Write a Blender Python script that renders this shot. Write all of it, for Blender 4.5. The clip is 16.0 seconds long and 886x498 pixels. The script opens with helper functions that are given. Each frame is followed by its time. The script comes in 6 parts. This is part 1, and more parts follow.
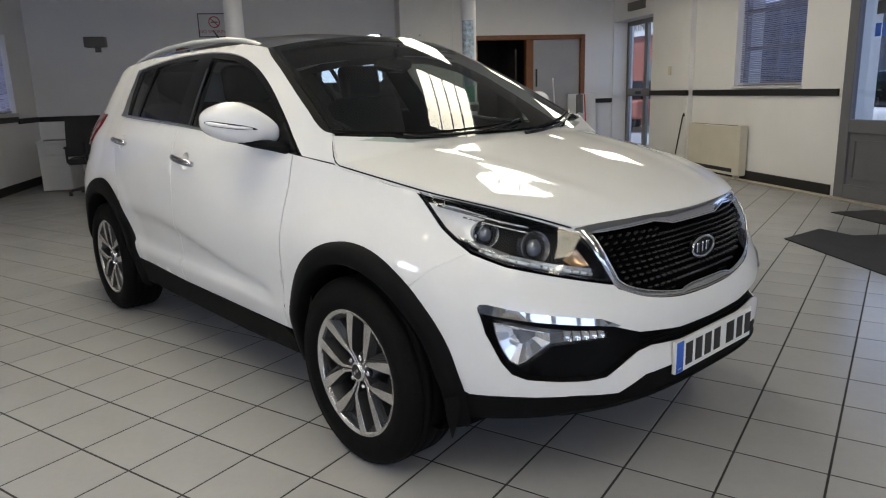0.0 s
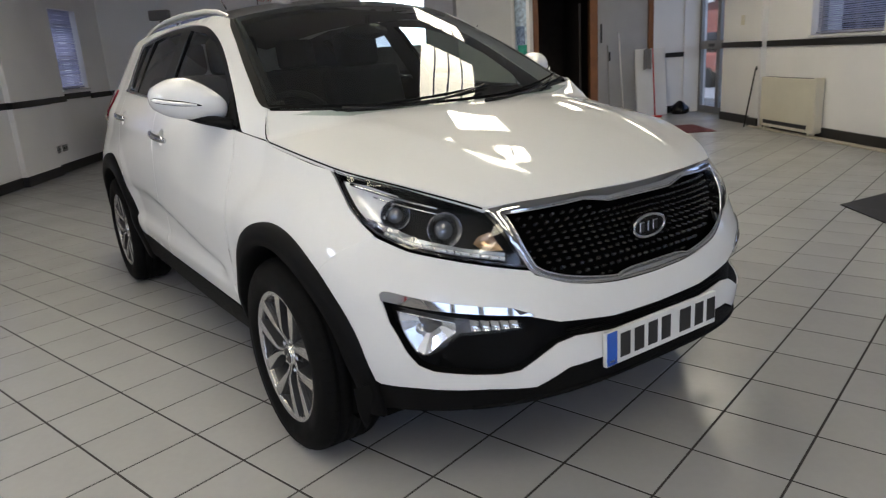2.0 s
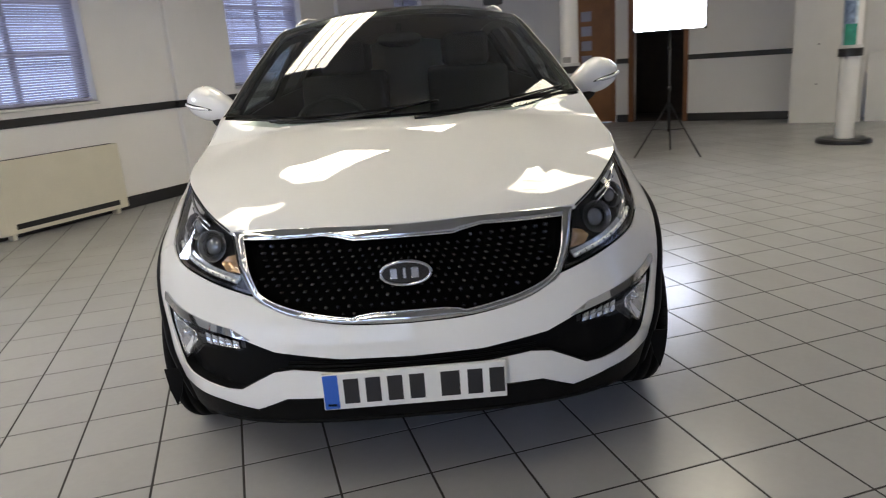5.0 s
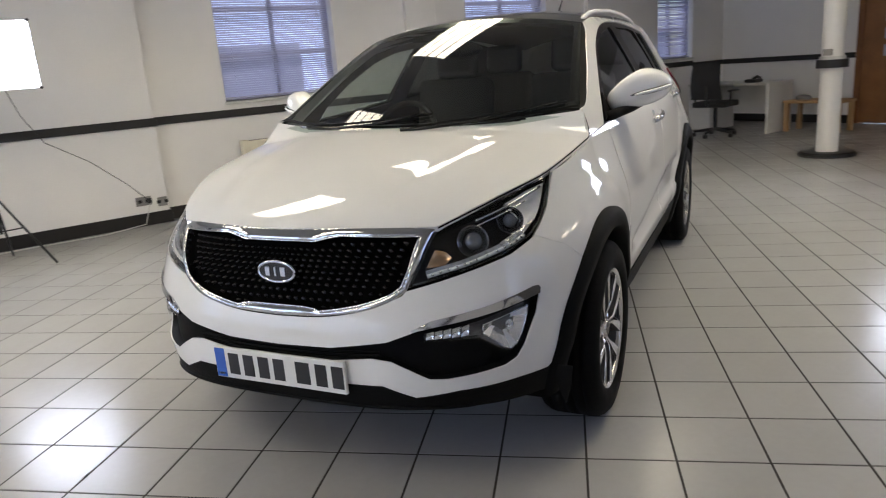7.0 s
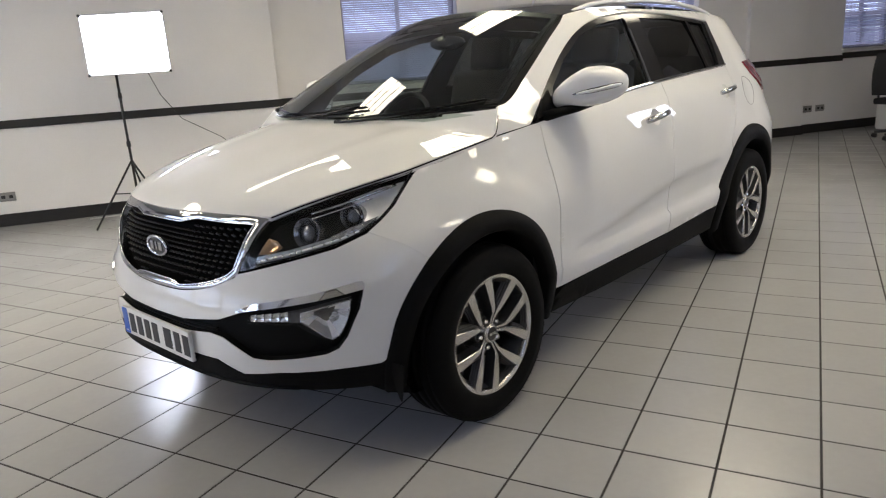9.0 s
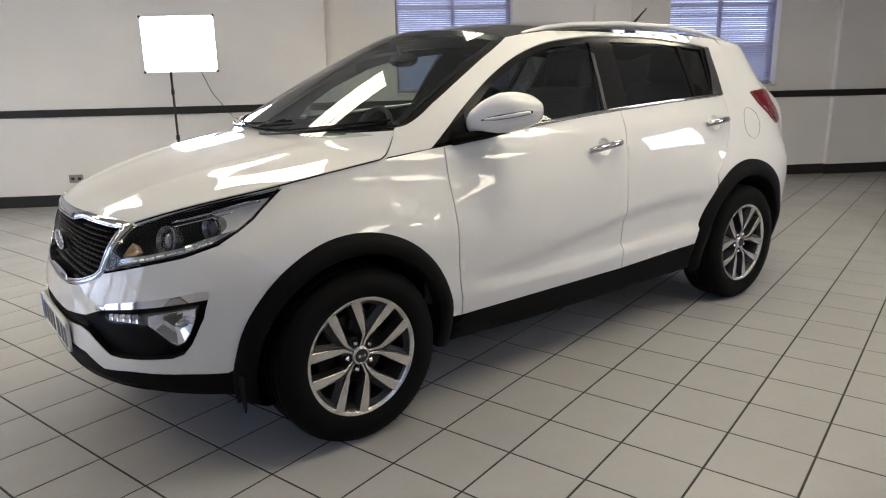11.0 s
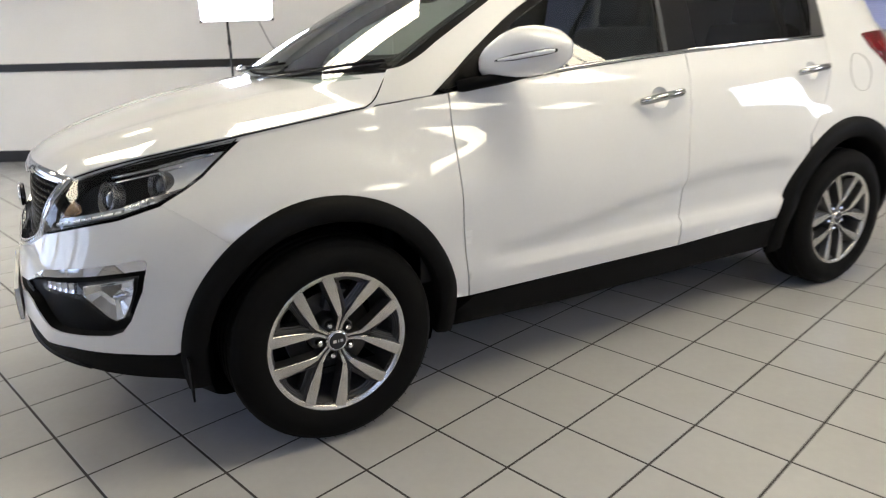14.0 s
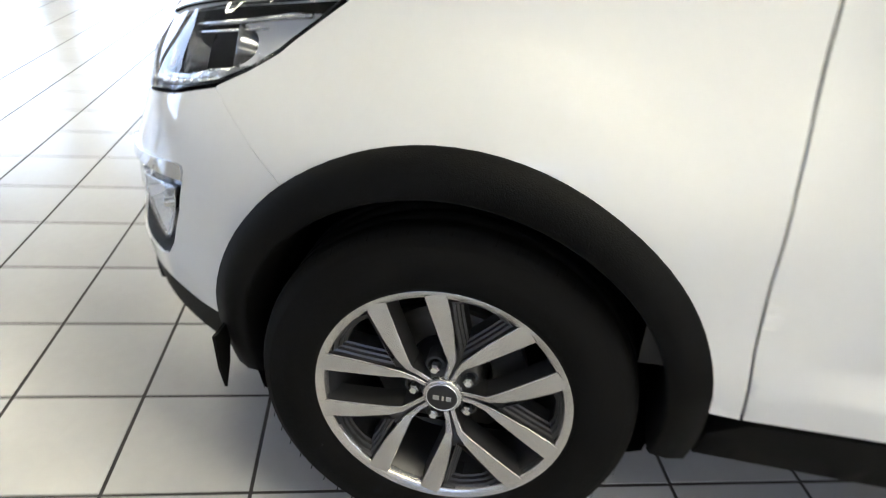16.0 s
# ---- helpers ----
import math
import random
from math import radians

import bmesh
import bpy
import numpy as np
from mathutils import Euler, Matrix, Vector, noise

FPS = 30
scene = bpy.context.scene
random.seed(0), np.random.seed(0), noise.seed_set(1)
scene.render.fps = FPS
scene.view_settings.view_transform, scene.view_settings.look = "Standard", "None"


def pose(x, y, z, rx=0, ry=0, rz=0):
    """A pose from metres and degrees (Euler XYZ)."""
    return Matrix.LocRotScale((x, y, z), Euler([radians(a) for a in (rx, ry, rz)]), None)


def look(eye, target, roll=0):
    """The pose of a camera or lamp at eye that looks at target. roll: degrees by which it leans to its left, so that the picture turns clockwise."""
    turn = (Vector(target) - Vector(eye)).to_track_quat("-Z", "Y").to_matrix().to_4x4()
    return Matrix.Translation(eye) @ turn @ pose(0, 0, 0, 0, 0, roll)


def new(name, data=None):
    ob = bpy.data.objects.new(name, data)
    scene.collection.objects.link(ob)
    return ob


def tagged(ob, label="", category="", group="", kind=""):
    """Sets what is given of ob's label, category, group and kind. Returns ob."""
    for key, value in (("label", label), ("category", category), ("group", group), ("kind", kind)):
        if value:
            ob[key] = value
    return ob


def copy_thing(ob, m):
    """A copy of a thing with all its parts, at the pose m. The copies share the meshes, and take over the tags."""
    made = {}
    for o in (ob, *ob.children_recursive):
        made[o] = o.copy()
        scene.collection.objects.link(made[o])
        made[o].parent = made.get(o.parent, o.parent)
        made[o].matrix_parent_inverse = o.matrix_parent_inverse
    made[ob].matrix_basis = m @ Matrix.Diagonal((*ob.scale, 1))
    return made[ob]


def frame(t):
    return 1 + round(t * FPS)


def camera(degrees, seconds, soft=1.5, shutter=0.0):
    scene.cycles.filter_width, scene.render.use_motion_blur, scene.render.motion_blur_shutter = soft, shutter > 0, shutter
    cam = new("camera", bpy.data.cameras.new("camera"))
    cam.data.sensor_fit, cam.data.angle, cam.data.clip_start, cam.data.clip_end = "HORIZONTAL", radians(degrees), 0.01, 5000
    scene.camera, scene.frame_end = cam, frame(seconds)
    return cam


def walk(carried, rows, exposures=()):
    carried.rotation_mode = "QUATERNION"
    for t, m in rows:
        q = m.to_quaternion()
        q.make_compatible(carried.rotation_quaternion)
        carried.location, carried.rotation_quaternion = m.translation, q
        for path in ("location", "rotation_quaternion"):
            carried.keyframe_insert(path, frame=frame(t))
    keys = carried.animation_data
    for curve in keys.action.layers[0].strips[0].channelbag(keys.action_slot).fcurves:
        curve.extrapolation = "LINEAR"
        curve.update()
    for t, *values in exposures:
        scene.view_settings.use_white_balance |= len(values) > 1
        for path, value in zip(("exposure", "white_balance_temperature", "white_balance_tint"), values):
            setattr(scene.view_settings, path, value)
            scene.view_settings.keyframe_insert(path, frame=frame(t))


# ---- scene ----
cam = camera(65.0, 16.0, soft=1.12, shutter=0.5)
PATH = [
    (0, (3.239, -2.178, 1.296), (1.784, -0.88, 0.85), -1.7),
    (0.5, (3.292, -2.127, 1.302), (1.823, -0.848, 0.847), -1.3),
    (1, (3.33, -2.039, 1.296), (1.838, -0.791, 0.833), -2.6),
    (1.5, (3.363, -1.873, 1.299), (1.833, -0.677, 0.82), -2.8),
    (2, (3.458, -1.666, 1.298), (1.862, -0.588, 0.758), -3.8),
    (2.5, (3.614, -1.419, 1.321), (1.931, -0.476, 0.792), -3.9),
    (3, (3.722, -1.127, 1.312), (1.966, -0.316, 0.805), -4.2),
    (3.5, (3.794, -0.864, 1.325), (1.981, -0.198, 0.807), -4.2),
    (3.7, (3.848, -0.741, 1.317), (2.01, -0.14, 0.805), -4.3),
    (5.8, (3.979, 0.642, 1.343), (2.085, 0.305, 0.796), -5.2),
    (6, (3.962, 0.788, 1.331), (2.082, 0.372, 0.79), -5.6),
    (6.5, (3.893, 1.079, 1.356), (2.067, 0.47, 0.813), -5.5),
    (7, (3.828, 1.419, 1.363), (2.085, 0.584, 0.848), -4.5),
    (7.5, (3.707, 1.657, 1.337), (2.034, 0.692, 0.818), -4.2),
    (8, (3.534, 1.996, 1.338), (1.939, 0.905, 0.823), -4.1),
    (8.5, (3.382, 2.251, 1.337), (1.871, 1.042, 0.83), -4.3),
    (9, (3.203, 2.431, 1.329), (1.793, 1.111, 0.811), -3.9),
    (9.5, (3.031, 2.607, 1.353), (1.668, 1.235, 0.842), -3.5),
    (9.7, (2.908, 2.734, 1.335), (1.598, 1.301, 0.855), -3.8),
    (11.8, (2.501, 3.035, 1.359), (1.349, 1.478, 0.859), -0.8),
    (12, (2.485, 3.053, 1.358), (1.342, 1.488, 0.865), -0.8),
    (12.5, (2.463, 3.07, 1.363), (1.315, 1.501, 0.894), -0.9),
    (13, (2.404, 3.074, 1.338), (1.288, 1.485, 0.861), -1.2),
    (13.5, (2.253, 2.971, 1.282), (1.212, 1.344, 0.763), -0.9),
    (14, (2.018, 2.808, 1.256), (1.075, 1.146, 0.664), -1.5),
    (14.5, (1.761, 2.631, 1.22), (1.08, 0.881, 0.533), 2.0),
    (15, (1.548, 2.376, 1.203), (1.152, 0.592, 0.39), 3.4),
    (15.5, (1.393, 2.129, 1.137), (1.216, 0.3, 0.36), 3.5),
    (16, (1.19, 1.83, 1.165), (1.452, 0.13, 0.21), 3.6),
]
walk(cam, [(t, look(eye, target, roll)) for t, eye, target, roll in PATH], [(0.0, .0, 5900, 15), (3.5, .05, 5970, 16), (6.5, .24, 6080, 17), (9.0, .37, 6130, 17), (12.5, .47, 6150, 16), (13.5, .62, 6150, 15), (14.5, .94, 6100, 15), (15.0, 1.14, 6050, 13), (16.0, 1.29, 5980, 11)])
from mathutils.geometry import delaunay_2d_cdt

ROOM = Matrix.Rotation(radians(-30.6), 4, "Z")      # the building stands askew to the car


def at(p, q, z=0.0, turn=0.0):
    """A pose in the building: p along it, q across it."""
    return ROOM @ Matrix.Translation((p, q, z)) @ Matrix.Rotation(radians(turn), 4, "Z")


PW, PE, QS, QN, HC = -8.7, 9.2, -4.4, 5.6, 3.0       # the showroom's inside faces and ceiling

# ---------------------------------------------------------------- daylight outside
world = bpy.data.worlds.new("sky")
scene.world = world
world.use_nodes = True
wt = world.node_tree
sky = wt.nodes.new("ShaderNodeTexSky")
sky.sky_type, sky.sun_disc, sky.sun_elevation, sky.sun_rotation = "NISHITA", False, radians(50), radians(150)
wt.links.new(sky.outputs[0], wt.nodes["Background"].inputs[0])
wt.nodes["Background"].inputs[1].default_value = .15
sun = new("sun", bpy.data.lights.new("sun", "SUN"))
sun.data.energy, sun.data.angle = 4.5, radians(14)
sun.matrix_world = look((0, 0, 8), Vector((0, 0, 8)) + ROOM @ Vector((.25, .6, -.85)))


# ---------------------------------------------------------------- materials
def material(name, col, rough=.5, metal=0.0, coat=0.0, vary=0.0, scale=6.0, fine_scale=60.0, bump=0.0, emit=0.0, ior=1.5, rvary=0.0, island=0.0, spec=.5, through_light=0.0):
    """A surface with stains and grain at two sizes, and fine relief."""
    m = bpy.data.materials.new(name)
    m.use_nodes = True
    t = m.node_tree
    b = t.nodes["Principled BSDF"]
    b.inputs["Base Color"].default_value = (*col, 1)
    b.inputs["Roughness"].default_value = rough
    b.inputs["Metallic"].default_value = metal
    b.inputs["IOR"].default_value = ior
    b.inputs["Specular IOR Level"].default_value = spec
    b.inputs["Coat Weight"].default_value = coat
    b.inputs["Coat Roughness"].default_value = .02
    if emit:
        b.inputs["Emission Color"].default_value = (*col, 1)
        b.inputs["Emission Strength"].default_value = emit
    if vary or bump or rvary or island:
        geo = t.nodes.new("ShaderNodeTexCoord")
        n1, n2 = t.nodes.new("ShaderNodeTexNoise"), t.nodes.new("ShaderNodeTexNoise")
        for n, s in ((n1, scale), (n2, fine_scale)):
            n.inputs["Scale"].default_value = s
            n.inputs["Detail"].default_value = 4
            t.links.new(geo.outputs["Object"], n.inputs["Vector"])
        both = t.nodes.new("ShaderNodeMath")
        both.operation = "MULTIPLY_ADD"
        t.links.new(n2.outputs[0], both.inputs[0])
        both.inputs[1].default_value = .4
        t.links.new(n1.outputs[0], both.inputs[2])
        grey = both.outputs[0]
        if island:
            info = t.nodes.new("ShaderNodeObjectInfo")
            isl = t.nodes.new("ShaderNodeMath")
            isl.operation = "MULTIPLY_ADD"
            t.links.new(info.outputs["Random"], isl.inputs[0])
            isl.inputs[1].default_value = island
            t.links.new(grey, isl.inputs[2])
            grey = isl.outputs[0]
        ramp = t.nodes.new("ShaderNodeMapRange")
        ramp.inputs["From Min"].default_value, ramp.inputs["From Max"].default_value = .4, 1.0
        ramp.inputs["To Min"].default_value, ramp.inputs["To Max"].default_value = 1 - vary, 1 + vary * .5
        t.links.new(grey, ramp.inputs["Value"])
        mix = t.nodes.new("ShaderNodeMix")
        mix.data_type, mix.blend_type = "RGBA", "MULTIPLY"
        mix.inputs[0].default_value = 1
        mix.inputs[6].default_value = (*col, 1)
        t.links.new(ramp.outputs[0], mix.inputs[7])
        t.links.new(mix.outputs[2], b.inputs["Base Color"])
        if rvary:
            rr = t.nodes.new("ShaderNodeMapRange")
            rr.inputs["From Min"].default_value, rr.inputs["From Max"].default_value = .4, 1.0
            rr.inputs["To Min"].default_value, rr.inputs["To Max"].default_value = rough - rvary, rough + rvary
            t.links.new(grey, rr.inputs["Value"])
            t.links.new(rr.outputs[0], b.inputs["Roughness"])
        if bump:
            bp = t.nodes.new("ShaderNodeBump")
            bp.inputs["Strength"].default_value = bump
            bp.inputs["Distance"].default_value = .002
            t.links.new(n2.outputs[0], bp.inputs["Height"])
            t.links.new(bp.outputs[0], b.inputs["Normal"])
    if through_light:
        tl, mx = t.nodes.new("ShaderNodeBsdfTranslucent"), t.nodes.new("ShaderNodeMixShader")
        tl.inputs[0].default_value = (*col, 1)
        mx.inputs[0].default_value = through_light
        t.links.new(b.outputs[0], mx.inputs[1])
        t.links.new(tl.outputs[0], mx.inputs[2])
        t.links.new(mx.outputs[0], t.nodes["Material Output"].inputs[0])
    return m


def pane(name, tint, gloss=1.45):
    """Thin glass: tinted light goes straight through, and the face mirrors by its angle."""
    m = bpy.data.materials.new(name)
    m.use_nodes = True
    t = m.node_tree
    t.nodes.remove(t.nodes["Principled BSDF"])
    out = t.nodes["Material Output"]
    tr, gl, fr, up, mr, mx = (t.nodes.new(k) for k in ("ShaderNodeBsdfTransparent", "ShaderNodeBsdfGlossy", "ShaderNodeLayerWeight", "ShaderNodeMath", "ShaderNodeMapRange", "ShaderNodeMixShader"))
    tr.inputs[0].default_value = (*tint, 1)
    gl.inputs["Roughness"].default_value = .01
    fr.inputs["Blend"].default_value = .5
    up.operation = "POWER"
    up.inputs[1].default_value = 5
    t.links.new(fr.outputs["Facing"], up.inputs[0])
    t.links.new(up.outputs[0], mr.inputs["Value"])
    mr.inputs["To Min"].default_value = 2 * ((gloss - 1) / (gloss + 1)) ** 2
    t.links.new(mr.outputs[0], mx.inputs[0])
    t.links.new(tr.outputs[0], mx.inputs[1])
    t.links.new(gl.outputs[0], mx.inputs[2])
    t.links.new(mx.outputs[0], out.inputs[0])
    return m


M = {
    "paint": material("white_car_paint", (.77, .77, .76), .5, coat=1.0, vary=.03, scale=3, spec=.08),
    "cup": material("white_car_paint_recess", (.78, .78, .77), .5, coat=1.0, spec=.08),
    "plastic": material("textured_black_plastic", (.0045, .0045, .0048), .62, vary=.35, scale=9, fine_scale=420, bump=.35, spec=.1),
    "gloss_black": material("gloss_black", (.006, .006, .007), .2, spec=.28),
    "mesh_black": material("grille_black", (.0015, .0015, .0015), .8, spec=.03),
    "stud": material("grille_stud_black", (.008, .008, .0085), .2, spec=.45),
    # Near-black for shut lines and tread cuts, in place of shade between parts.
    "gap": material("gap_shade", (.004, .004, .004), .8, spec=.1),
    "underbody": material("underbody_black", (.004, .004, .004), .9, vary=.3, spec=.05),
    "rubber": material("black_rubber", (.005, .005, .005), .75, spec=.15, vary=.3, fine_scale=200, bump=.2),
    "tyre": material("tyre_rubber", (.0045, .0044, .0044), .78, spec=.12, vary=.35, scale=12, fine_scale=150, bump=.3, rvary=.08),
    "chrome": material("polished_chrome", (.52, .53, .55), .06, 1.0),
    "chrome_dull": material("satin_reflector", (.75, .76, .78), .16, 1.0),
    "lamp_silver": material("lamp_silver", (.92, .92, .93), .2, .12, vary=.10, scale=25),
    "faceted": material("faceted_reflector", (.62, .63, .65), .08, .85, vary=.6, scale=45, fine_scale=38, bump=3.5),
    "silver": material("silver_anodised", (.70, .69, .67), .38, .45, vary=.06),
    "steel": material("brushed_strip", (.06, .065, .075), .35, .5),
    "alloy": material("machined_alloy", (.60, .59, .57), .26, .85, vary=.12, scale=14, fine_scale=220, bump=.08),
    "alloy_dark": material("grey_cast_alloy", (.060, .060, .062), .42, .55, vary=.2, scale=20),
    "disc": material("brake_iron", (.085, .083, .08), .45, .8, vary=.3, scale=25),
    "plate": material("plate_white", (.78, .78, .76), .35, vary=.05),
    "blue": material("plate_blue", (.03, .12, .52), .4),
    "ink": material("plate_black", (.015, .015, .017), .45),
    "badge": material("badge_dark", (.012, .012, .014), .2),
    "lamp_house": material("lamp_housing", (.008, .008, .009), .55, spec=.2),
    "dark_lens": material("grey_projector_lens", (.16, .17, .19), .06, .55, coat=1.0),
    "amber": material("amber_reflector", (.62, .40, .22), .22, .6, coat=.6, vary=.45, scale=30),
    "lamp_grey": material("grey_lamp_ring", (.24, .245, .26), .16, .8),
    "light_guide": material("grey_light_guide", (.52, .55, .60), .22, .5, vary=.3, scale=60),
    "fog_back": material("fog_lamp_housing", (.22, .22, .23), .25, .7, vary=.5, scale=40),
    "clear_bar": material("clear_strip", (.80, .82, .84), .12, .3),
    "tail_red": material("red_lens", (.16, .004, .012), .12, coat=1.0),
    "tail_bright": material("red_lens_light", (.26, .02, .018), .15, coat=1.0),
    "cabin": material("black_cabin_plastic", (.010, .010, .011), .55, vary=.2),
    "cloth": material("dark_seat_cloth", (.011, .011, .0125), .85, vary=.3, fine_scale=300, bump=.3),
    "roof_glass": material("dark_roof_glass", (.010, .010, .012), .04, coat=.6),
    "headlining": material("grey_headlining", (.05, .05, .05), .9, vary=.1),
    "glass": pane("windscreen_glass", (.64, .70, .67)),
    "side_glass": pane("side_window_glass", (.60, .66, .64)),
    "privacy": pane("privacy_glass", (.10, .11, .12)),
    "lens": pane("clear_lamp_cover", (.92, .93, .94), 1.33),
    "window": pane("window_pane", (.92, .95, .96)),
    # the building
    "wall": material("painted_plaster", (.80, .785, .765), .75, vary=.07, scale=1.3, fine_scale=90, bump=.12),
    "ceiling": material("ceiling_grey_white", (.52, .51, .49), .85, vary=.06, scale=2),
    "black_trim": material("black_gloss_trim", (.014, .013, .013), .38, vary=.3, scale=5, bump=.1),
    "tile": material("white_floor_tile", (.375, .37, .364), .22, vary=.08, scale=2.2, fine_scale=30, rvary=.04, island=.25, bump=.015, spec=.36),
    "grout": material("dark_grout", (.030, .026, .024), .85, vary=.4, scale=8, bump=.3),
    "wood": material("varnished_oak", (.27, .115, .038), .42, vary=.35, scale=3, fine_scale=45, bump=.08),
    "wood_frame": material("brown_door_frame", (.22, .085, .028), .45, vary=.3, scale=5, fine_scale=50, bump=.08),
    # Grey deepened for the shade on the recessed leaf; the paving shares it.
    "leaf_grey": material("leaf_shade_grey", (.36, .36, .37), .5, vary=.1, scale=3),
    "pine": material("pale_pine", (.42, .26, .12), .5, vary=.2, scale=6),
    # Near-black colour stands in for the shade of the rooms behind the doorways.
    "room_shade": material("inner_room_shade", (.035, .028, .025), .8, vary=.4),
    "grey_door": material("grey_painted_door", (.145, .145, .15), .5, vary=.12, scale=4, bump=.08),
    "cream": material("cream_enamel", (.66, .62, .50), .45, vary=.06, scale=4),
    "white_board": material("white_laminate", (.70, .69, .66), .45, vary=.06, scale=3),
    "desk_white": material("desk_white", (.66, .65, .62), .4, vary=.05),
    "mesh_cloth": material("black_mesh_cloth", (.018, .018, .02), .8, vary=.3, fine_scale=250, bump=.3),
    "blind": material("white_blind_slat", (.42, .42, .54), .5, through_light=.16),
    "glazing_bar": material("grey_glazing_bar", (.22, .22, .23), .5, vary=.1),
    "strip_wood": material("worn_threshold", (.40, .36, .29), .6, vary=.3, scale=8),
    "frame_white": material("window_frame_white", (.62, .62, .60), .45, vary=.06),
    "alu": material("aluminium_frame", (.26, .25, .24), .4, .7, vary=.12),
    "mat_grey": material("grey_entrance_mat", (.035, .034, .036), .95, vary=.3, fine_scale=300, bump=.5),
    "mat_red": material("dark_red_mat", (.10, .018, .022), .95, vary=.3, fine_scale=300, bump=.5),
    "red": material("red_enamel", (.50, .018, .015), .3),
    "sign": material("sign_white", (.70, .69, .66), .5),
    "sign_ink": material("sign_black", (.02, .02, .02), .5),
    "poster_green": material("poster_green", (.03, .30, .20), .25, vary=.4, scale=14),
    "poster_blue": material("poster_blue", (.22, .30, .44), .25, vary=.8, scale=26),
    "poster_pale": material("poster_pale", (.55, .66, .74), .25, vary=.6, scale=22),
    "speaker": material("grey_speaker", (.16, .15, .14), .6),
    "plate_grey": material("socket_grey", (.30, .29, .28), .4, .5),
    "stand": material("black_stand", (.015, .015, .016), .4),
    "cable": material("black_cable", (.02, .02, .02), .6),
    "cable_white": material("white_cable", (.6, .58, .55), .5),
    "softbox": material("lit_diffuser", (.84, .90, 1.0), .6, emit=18.0),
    "tube": material("lit_ceiling_panel", (1.0, .90, .64), .5, emit=11.8),
    "softbox_dim": material("lit_diffuser_far", (.84, .90, 1.0), .6, emit=12.0),
    "brick": material("red_brick_far", (.30, .09, .06), .85, vary=.3, scale=3),
    "car_far": material("parked_car_far", (.5, .52, .56), .3),
    "slate": material("blue_grey_cladding", (.035, .042, .062), .6, vary=.25, scale=2),
    "tarmac": material("tarmac", (.10, .10, .105), .9, vary=.2),
    # Glow of each daylight panel is set apart to light its side of the room.
    "day_glow_near": material("strong_daylight_panel", (.74, .82, 1.0), .9, emit=2.7),
    "day_glow": material("daylight_panel", (.72, .78, 1.0), .9, emit=1.7),
    "day_glow_yard": material("weak_daylight_panel", (.66, .75, 1.0), .9, emit=.7),
}

SOFT2 = (-5.05, .42, -82, 1.42)
# Panels at p 3.8, 5.9 and -6.3 are unseen, added to brighten the room.
PANELS = [(-2.7, -1.2), (-2.7, 1.35), (-3.7, 3.9), (-6.3, 3.6), (-.5, -1.2), (-.5, 1.35), (1.6, -1.2), (3.8, -1.2), (3.8, 1.35), (5.9, 1.35), (5.9, -1.2)]

# ---------------------------------------------------------------- helpers for building
def finish(name, verts, faces, mat, smooth=True):
    me = bpy.data.meshes.new(name)
    me.from_pydata([tuple(v) for v in verts], [], [tuple(f) for f in faces])
    me.materials.append(mat)
    me.polygons.foreach_set("use_smooth", [smooth] * len(me.polygons))
    me.update()
    return me


def part(name, bm, mat, parent=None, label="", smooth=False):
    """Links a bmesh, or (verts, faces), as one mesh object under a thing or a part."""
    if isinstance(bm, tuple):
        me = finish(name, bm[0], bm[1], mat, smooth)
    else:
        me = bpy.data.meshes.new(name)
        bm.to_mesh(me)
        bm.free()
        me.materials.append(mat)
        me.polygons.foreach_set("use_smooth", [smooth] * len(me.polygons))
    ob = new(name, me)
    ob.parent = parent
    if label:
        tagged(ob, label)
    return ob


def thing(name, label, category, m=None, group="", kind=""):
    ob = new(name)
    if m is not None:
        ob.matrix_world = m
    return tagged(ob, label, category, group, kind)


def boxes(*dims, bevel=0.0, seg=2):
    """One bmesh of boxes given as x0, x1, y0, y1, z0, z1."""
    bm = bmesh.new()
    for x0, x1, y0, y1, z0, z1 in dims:
        made = bmesh.ops.create_cube(bm, size=1)["verts"]
        for v in made:
            v.co = Vector((x0 + (v.co.x + .5) * (x1 - x0), y0 + (v.co.y + .5) * (y1 - y0), z0 + (v.co.z + .5) * (z1 - z0)))
    if bevel:
        bmesh.ops.bevel(bm, geom=bm.edges[:], offset=bevel, segments=seg, affect="EDGES", profile=.6)
    return bm


def lathe(profile, n=48, axis="Y"):
    """A turned shape from (along the axis, radius) pairs; the axis is y or z."""
    verts, faces = [], []
    k = len(profile)
    for i in range(n):
        a = 2 * math.pi * i / n
        for h, r in profile:
            verts.append((r * math.cos(a), h, r * math.sin(a)) if axis == "Y" else (r * math.cos(a), r * math.sin(a), h))
    for i in range(n):
        j = (i + 1) % n
        for m in range(k - 1):
            q = (i * k + m, i * k + m + 1, j * k + m + 1, j * k + m)
            faces.append(q if axis == "Y" else q[::-1])
    return verts, faces


